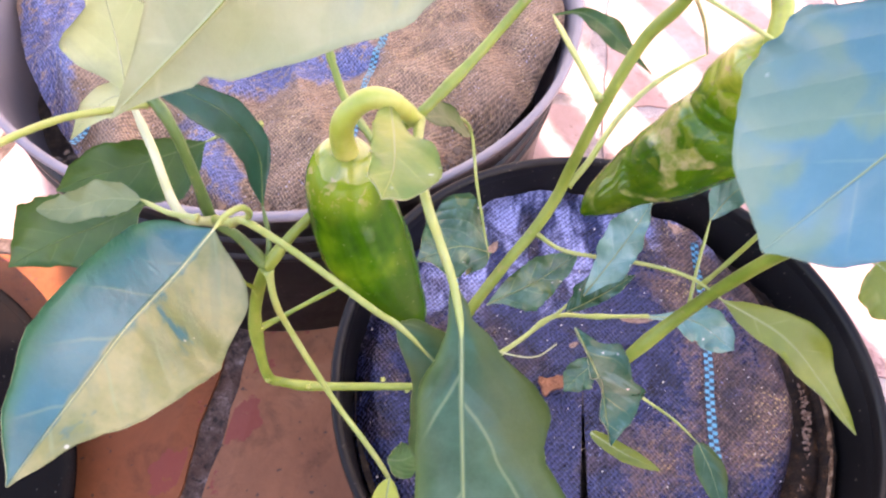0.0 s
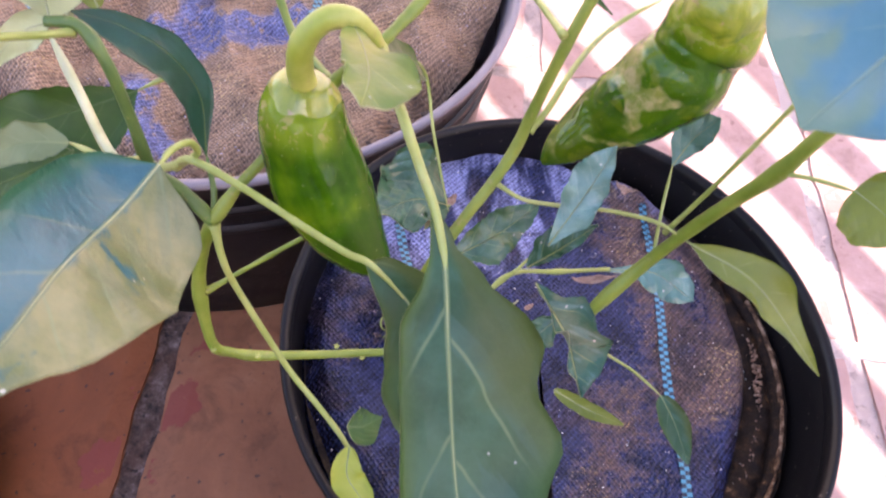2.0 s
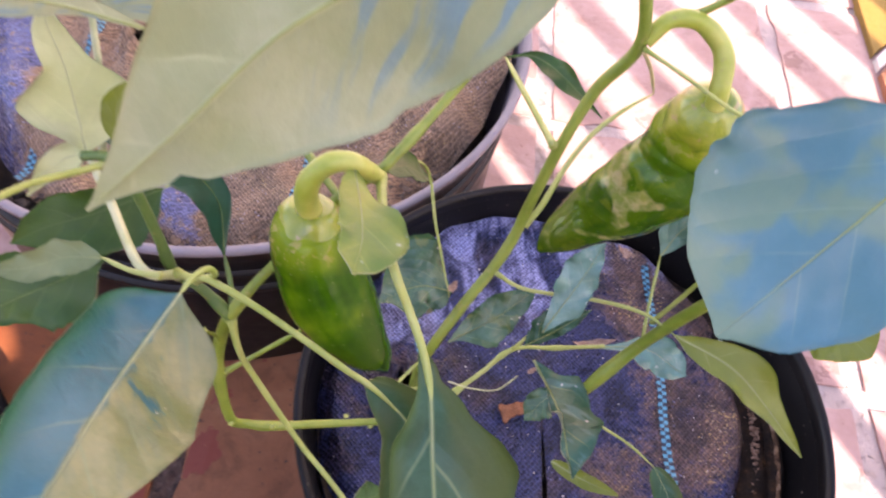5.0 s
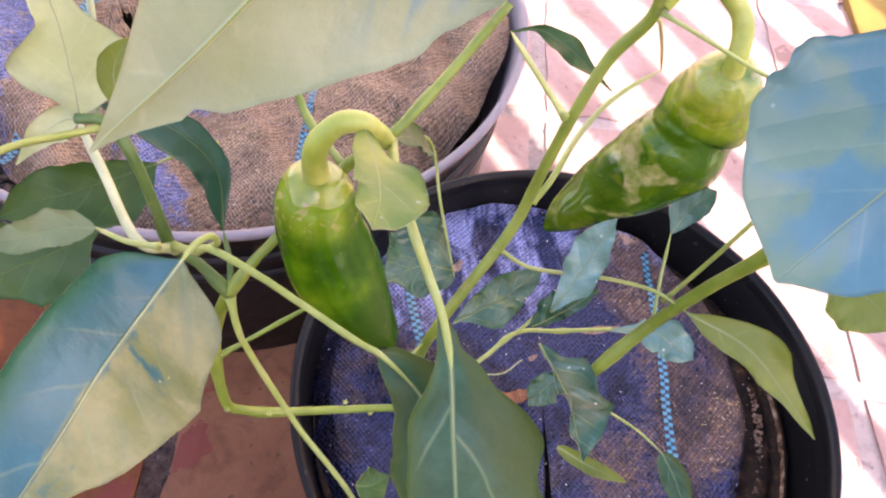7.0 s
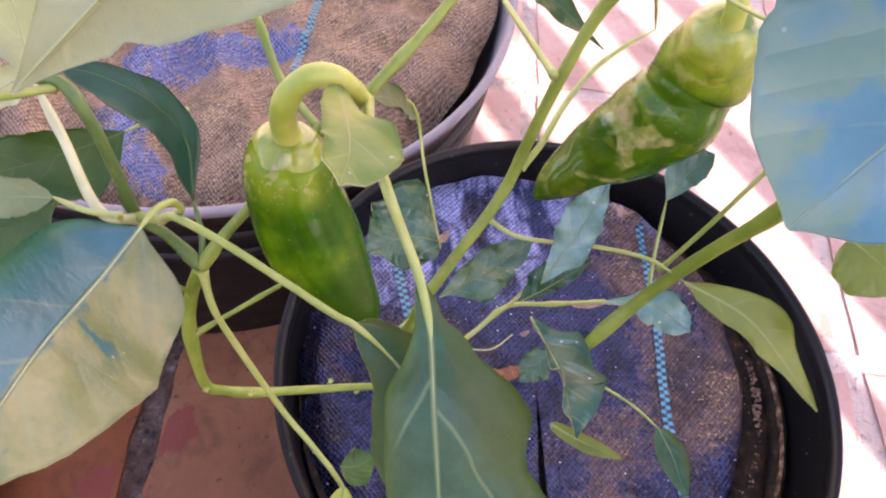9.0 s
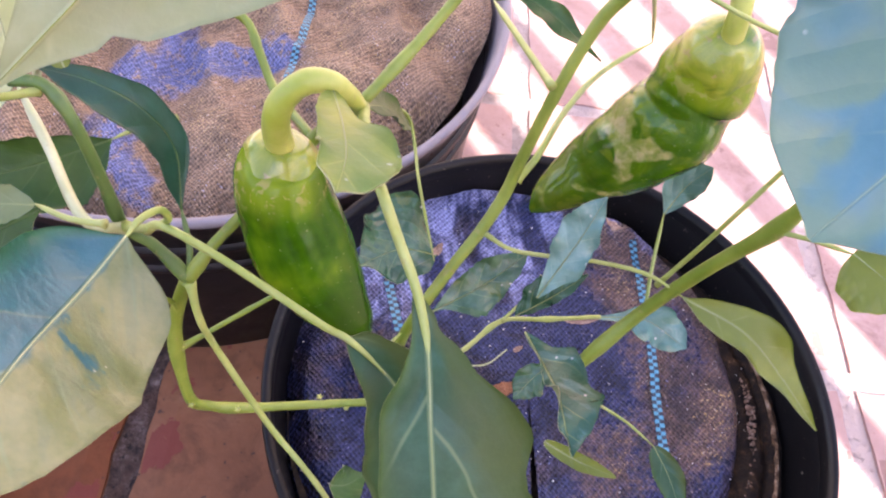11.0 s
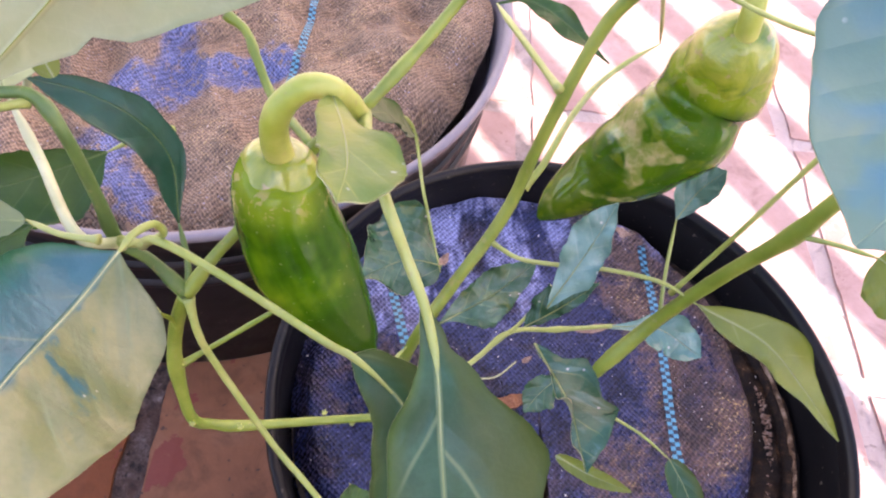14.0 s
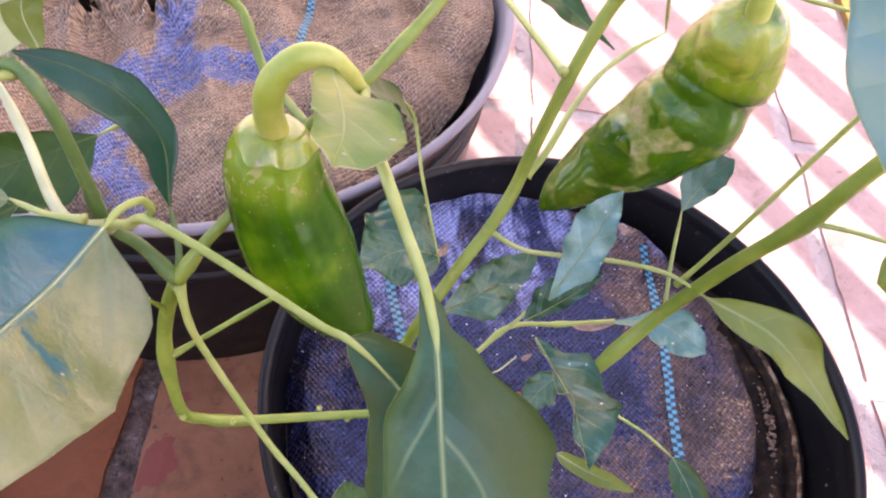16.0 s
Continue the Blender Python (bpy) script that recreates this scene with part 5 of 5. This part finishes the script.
blade([(0.0663, 0.3129, 0.3553), (0.0766, 0.3087, 0.3607), (0.0853, 0.2975, 0.3634), (0.0926, 0.2826, 0.3645), (0.1001, 0.2646, 0.3660)], ([0.4, 0.7, 1.2, 2.4, 4, 5.4, 5.8, 5, 3.4, 1.4, 0.2], [0.4, 0.7, 1.2, 2.2, 3.6, 4.6, 4.6, 3.6, 2.2, 0.9, 0.2]), LEAF_GREEN, LEAF_GREEN, tilt=(0.1, 0.2, 0.2), phase=2.3, fold=0.35, wave=0.16, ragged=0.08, label="small green leaf with wavy edges")
blade([(-0.0044, 0.1356, 0.2425), (-0.0055, 0.1255, 0.2359), (-0.0001, 0.1170, 0.2313), (0.0057, 0.1051, 0.2262)], 0.013, LEAF_YELLOW, phase=1.5, fold=0.3, wave=0.15, label="small yellowing leaf", rib=0.0005)
blade([(-0.0053, 0.1423, 0.2482), (0.0014, 0.1431, 0.2454), (0.0100, 0.1480, 0.2423)], 0.015, LEAF_GREEN, phase=0.9, taper=1.3, fold=0.3, rib=0.0005)
blade([(0.1424, 0.1564, 0.3929), (0.1467, 0.1477, 0.394), (0.1529, 0.1376, 0.3933)], 0.024, LEAF_LIME, tilt=(-0.3, 0, 0.2), phase=0.4)


# ---- fruit ----
def pepper(axis, cap, stalk, thick, lobes, seed, label, skin=PEPPER, creases=()):
    """A fruit turned about a bent axis of (x, y, z, radius); cap is the share of its length under the calyx."""
    fruit = empty("pepper", axis[0][:3])
    fruit.parent = plant
    fruit.matrix_parent_inverse = back
    off = Matrix.Translation(-Vector(axis[0][:3]))
    rows = spline([Vector(q) for q in axis], 9)
    line, size = [q.to_3d() for q in rows], [max(0.0008, q[3]) for q in rows]
    run = np.cumsum([0.0] + [(q - o).length for o, q in zip(line, line[1:])])
    run /= run[-1]
    sides = 56
    side = Vector((0.9, 0.2, 0.3))
    frames = []
    for i, c in enumerate(line):
        d = (line[min(i + 2, len(line) - 1)] - line[max(i - 2, 0)]).normalized()
        side = (side - d * side.dot(d)).normalized()
        frames.append((side, d.cross(side), d))

    def skin_at(i, t, out=0.0):
        a, b, d = frames[i]
        f = float(run[i])
        w = 1 + (0.045 * math.cos(lobes * t + seed) + 0.028 * math.sin(2 * t + seed * 2)) * min(1, 1.7 * (1 - f)) * min(1, f * 5 + 0.15)
        for at, deep, wide, turn in creases:  # dents that run only part of the way round
            w -= deep * math.exp(-(((f - at - 0.05 * math.cos(t + turn)) / wide) ** 2)) * (0.55 + 0.45 * math.cos(t + turn))
        flow = a * math.cos(t) + b * math.sin(t)
        p = line[i] + flow * size[i] * w
        p += flow * size[i] * (0.05 * noise.noise(p * 55 + Vector((seed, 0, 0))) + 0.018 * noise.noise(p * 160)) * min(1, 8 * f)
        return p + flow * out - d * out * 0.6

    bm = bmesh.new()
    uv = bm.loops.layers.uv.new("UVMap")
    where, rings = {}, []
    for i in range(len(line)):
        ring = []
        for k in range(sides):
            ring.append(bm.verts.new(skin_at(i, math.tau * k / sides)))
            where[ring[-1]] = (float(run[i]), k / sides)
        rings.append(ring)
    for p, q in zip(rings, rings[1:]):
        for k in range(sides):
            bm.faces.new((p[k], p[(k + 1) % sides], q[(k + 1) % sides], q[k]))
    bm.faces.new(rings[0][::-1])
    bm.faces.new(rings[-1])
    for face in bm.faces:
        for loop in face.loops:
            loop[uv].uv = where[loop.vert]
    bmesh.ops.transform(bm, matrix=off, verts=bm.verts)
    part("skin", bm, skin, fruit)
    # calyx: a thin scalloped skirt that lies on the shoulder
    bm = bmesh.new()
    last = max(i for i in range(len(line)) if run[i] <= cap)
    rings = []
    for h in range(9):
        ring = []
        for k in range(sides):
            t = math.tau * k / sides
            reach = h / 8 * (1 + 0.10 * math.cos(5 * t + seed) + 0.12 * noise.noise((math.cos(t) * 2, math.sin(t) * 2, seed)))
            x = min(max(reach, 0.0) * last, len(line) - 2.0)
            i = int(x)
            lift = 0.00045 * (1 - (h / 8) ** 4) - (0.0003 if h == 8 else 0)
            p = skin_at(i, t, lift).lerp(skin_at(i + 1, t, lift), x - i)
            ring.append(bm.verts.new(p))
        rings.append(ring)
    for p, q in zip(rings, rings[1:]):
        for k in range(sides):
            bm.faces.new((p[k], p[(k + 1) % sides], q[(k + 1) % sides], q[k]))
    bm.faces.new(rings[0][::-1])
    bmesh.ops.transform(bm, matrix=off, verts=bm.verts)
    part("calyx", bm, CAP, fruit, "scalloped yellow-green cap with corky marks")
    bm = tube(stalk, thick[0], thick[1], 16, 10, 0.0, None, thick[2])
    bmesh.ops.transform(bm, matrix=off, verts=bm.verts)
    part("stalk", bm, CALYX, fruit, "thick curved yellow-green stalk")
    fruit["label"] = label
    return fruit


pepper([(-0.0184, 0.1947, 0.3945, 0.0025), (-0.0186, 0.1945, 0.3931, 0.0072), (-0.0195, 0.1941, 0.3876, 0.0116), (-0.0197, 0.1910, 0.3792, 0.0138), (-0.0184, 0.1882, 0.3713, 0.0149), (-0.0159, 0.1850, 0.3634, 0.0153),
        (-0.0125, 0.1820, 0.3545, 0.0150), (-0.0081, 0.1782, 0.3466, 0.0134), (-0.0024, 0.1742, 0.3388, 0.0104), (0.0035, 0.1707, 0.3325, 0.0062), (0.0073, 0.1678, 0.3288, 0.0012)], 0.085,
       [(-0.0193, 0.1950, 0.3850), (-0.0192, 0.1940, 0.3930), (-0.0199, 0.1918, 0.4018), (-0.0194, 0.1907, 0.4100), (-0.0168, 0.1910, 0.4158), (-0.0117, 0.1919, 0.4199), (-0.0060, 0.1926, 0.4192), (-0.0013, 0.1956, 0.4123), (0.0023, 0.2025, 0.4006)], (0.0043, 0.0027, 0.35), 3, 0.6,
       "glossy green pepper hanging from a hooked stalk", PEPPER, ((0.30, 0.05, 0.10, 2.0),))
pepper([(0.1234, 0.2314, 0.4068, 0.0025), (0.1237, 0.2318, 0.4058, 0.0060), (0.1247, 0.2331, 0.4032, 0.0102), (0.1262, 0.2352, 0.3982, 0.0136), (0.1277, 0.2376, 0.3903, 0.0168), (0.1276, 0.2391, 0.3796, 0.0186),
        (0.1243, 0.2371, 0.3660, 0.0194), (0.1127, 0.2387, 0.3477, 0.0182), (0.1016, 0.2389, 0.3335, 0.0142), (0.0887, 0.2365, 0.3208, 0.0093), (0.0825, 0.2346, 0.3147, 0.0052), (0.0791, 0.2329, 0.3116, 0.0014)], 0.135,
       [(0.1262, 0.2352, 0.3982), (0.1246, 0.2327, 0.4042), (0.1234, 0.2332, 0.4129), (0.1234, 0.2382, 0.4206), (0.1206, 0.243, 0.4259), (0.1118, 0.2465, 0.4316), (0.1015, 0.2462, 0.4319), (0.0946, 0.2441, 0.4243)], (0.0041, 0.0029, 0.35), 3, 2.2,
       "large wrinkled green pepper with pale patches", PEPPER_PATCHY, ((0.300, 0.24, 0.045, 0.0), (0.300, 0.10, 0.040, 3.1), (0.55, 0.10, 0.05, 1.2), (0.70, 0.05, 0.03, 4.0)))
tagged(plant, "pepper plant with two green fruits, rooted in a black pot", "plant")

# dry scraps on the cloth
for i, (p, s, r, lean) in enumerate((((0.1030, 0.2336, 0.1780), 0.008, 0.5, 0.8), ((0.1432, 0.2496, 0.1800), 0.030, 0.1, 0.34), ((0.1790, 0.3128, 0.1860), 0.015, 2.6, 1.0), ((0.0389, 0.2191, 0.3019), 0.008, 0.9, 1.0))):
    bm = bmesh.new()
    bmesh.ops.create_grid(bm, x_segments=10, y_segments=5, size=0.5)
    for v in bm.verts:
        u = v.co.x * 2
        v.co.y *= (0.42 * (1 - u * u) + 0.04) * (1 + 0.5 * noise.noise((u * 4, i * 3.3, v.co.y * 2)))
        v.co.z = 0.12 + 0.30 * u * u + 0.20 * noise.noise((v.co.x * 3 + i, v.co.y * 6, i)) + 0.3 * v.co.y ** 2
    bmesh.ops.solidify(bm, geom=bm.faces[:], thickness=0.02)
    ob = new("dry_leaf", mesh_from(bm, "dry_leaf", DRY))
    ob.matrix_world = Matrix.Translation(p) @ Euler((0.1, 0.1, r)).to_matrix().to_4x4() @ Matrix.Diagonal((s, s * lean, s * (0.4 + 0.6 * lean), 1))
    tagged(ob, "curled pinkish-brown dry leaf scrap on the cloth", "dry leaf", "dry scraps")

# broken bit of tile on the cloth
bm = bmesh.new()
bmesh.ops.create_grid(bm, x_segments=9, y_segments=5, size=0.5)
for v in bm.verts:
    v.co.x *= 1 + 0.25 * noise.noise((v.co.y * 5, 2.2, 0.4))
    v.co.y *= (0.5 - 0.25 * v.co.x) * (1 + 0.3 * noise.noise((v.co.x * 5, 0.6, 1.4)))
    v.co.z = 0.10 * noise.noise(v.co * 4)
bmesh.ops.solidify(bm, geom=bm.faces[:], thickness=0.22)
shard = new("tile_shard", mesh_from(bm, "tile_shard", TILE_FADED, False))
shard.matrix_world = Matrix.Translation((0.0890, 0.2090, 0.1800)) @ Euler((0.1, -0.08, 0.25)).to_matrix().to_4x4() @ Matrix.Scale(0.016, 4)
tagged(shard, "small pinkish broken tile piece on the weed cloth", "tile shard")

# ---- border at the patio's edge, flat stand-in for a step: an ochre slab, a pale strip and a clay slab, meeting the tiles on a slant ----
border = empty("border_1", (0.650, 0.728, 0.0))
edge_way, rim_way = Vector((0.2045, 0.9790, 0)), Vector((0.7730, 0.6340, 0))
near_way = Vector((0.6340, -0.7730, 0))


def slab(name, corners, mat, label):
    bm = bmesh.new()
    ring = [bm.verts.new((c.x, c.y, 0.0025)) for c in corners]
    f = bm.faces.new(ring)
    up = bmesh.ops.extrude_face_region(bm, geom=[f])
    for v in up["geom"]:
        if isinstance(v, bmesh.types.BMVert):
            v.co.z = 0.0145
    bmesh.ops.recalc_face_normals(bm, faces=bm.faces[:])
    bmesh.ops.bevel(bm, geom=[e for e in bm.edges if all(v.co.z > 0.01 for v in e.verts)], offset=0.0015, segments=2, affect="EDGES", profile=0.5)
    part(name, bm, mat, border, label, smooth=False)


O = Vector((0, 0, 0))
# ochre toned dark in place of the shade on it
slab("ochre_slab", [O, O + rim_way * 0.6, O + rim_way * 0.6 + edge_way * 0.6, O + edge_way * 0.6], OCHRE, "ochre glazed slab")
S = near_way * 0.003 - edge_way * 0.002
# stripe of sunlight built as a pale solid piece
slab("sun_stripe", [S, S - edge_way * 0.022, S - edge_way * 0.022 + rim_way * 0.6, S + rim_way * 0.6], SLAT, "sunlit stripe made as a solid pale strip")
S = S - edge_way * 0.030
slab("clay_slab", [S, S - edge_way * 0.45, S - edge_way * 0.45 + rim_way * 0.6, S + rim_way * 0.6], CLAY, "orange clay slab")
tagged(border, "ochre and orange slabs with a made-up sunlit stripe, edging the tiles", "border", kind="structure")

# ---- terracotta tiles, one by one ----
pitch, joint = 0.288, 0.019
ux, uy = Vector((0.986, -0.165, 0)), Vector((0.165, 0.986, 0))
variants = []
for k in range(12):
    bm = bmesh.new()
    h = (pitch - joint) / 2
    nseg = 16
    verts = {}
    for i in range(nseg + 1):
        for j in range(nseg + 1):
            x, y = -h + 2 * h * i / nseg, -h + 2 * h * j / nseg
            on = i in (0, nseg) or j in (0, nseg)
            wob = 0.0044 * noise.noise((x * 22 + k * 7, y * 22, k)) + 0.0030 * noise.noise((x * 70, y * 70 + k, k))
            verts[i, j] = bm.verts.new((x + (wob if on else 0), y + (wob if on else 0), (-0.0009 if k // 4 == 1 else -0.0022) if on else 0.0006 * noise.noise((x * 15, y * 15, k + 0.5))))
    for i in range(nseg):
        for j in range(nseg):
            bm.faces.new((verts[i, j], verts[i + 1, j], verts[i + 1, j + 1], verts[i, j + 1]))
    rim = [verts[i, 0] for i in range(nseg)] + [verts[nseg, j] for j in range(nseg)] + [verts[i, nseg] for i in range(nseg, 0, -1)] + [verts[0, j] for j in range(nseg, 0, -1)]
    low = [bm.verts.new((v.co.x * 1.004, v.co.y * 1.004, -0.012)) for v in rim]
    for i in range(len(rim)):
        j = (i + 1) % len(rim)
        bm.faces.new((low[i], low[j], rim[j], rim[i]))
    variants.append(mesh_from(bm, "tile", (TILE, TILE_SUNLIT, TILE_FADED)[k // 4], False))
rnd = random.Random(3)
FADED = (-2, -1)
corner = Vector((0.445, 0.277, 0))
for i in range(-8, 8):
    for j in range(-7, 9):
        c = corner + ux * pitch * (i + 0.5) + uy * pitch * (j + 0.5)
        # tiles lying in sunlight take the paler copy
        in_sun = c.x > 0.12 or c.y > 0.45 or (c.x < -0.2 and c.y > 0.36)
        t = new("tile", variants[rnd.randrange(4) + (4 if in_sun else 8 if (i, j) == FADED else 0)])
        t.parent = ground
        t.matrix_basis = Matrix.Translation((c.x, c.y, 0.0035 + rnd.uniform(-0.0004, 0.0) if in_sun else 0.006 + rnd.uniform(-0.0012, 0.0))) @ Matrix((( ux.x, uy.x, 0, 0), (ux.y, uy.y, 0, 0), (0, 0, 1, 0), (0, 0, 0, 1))) @ Matrix.Rotation(rnd.randrange(4) * math.pi / 2, 4, "Z")
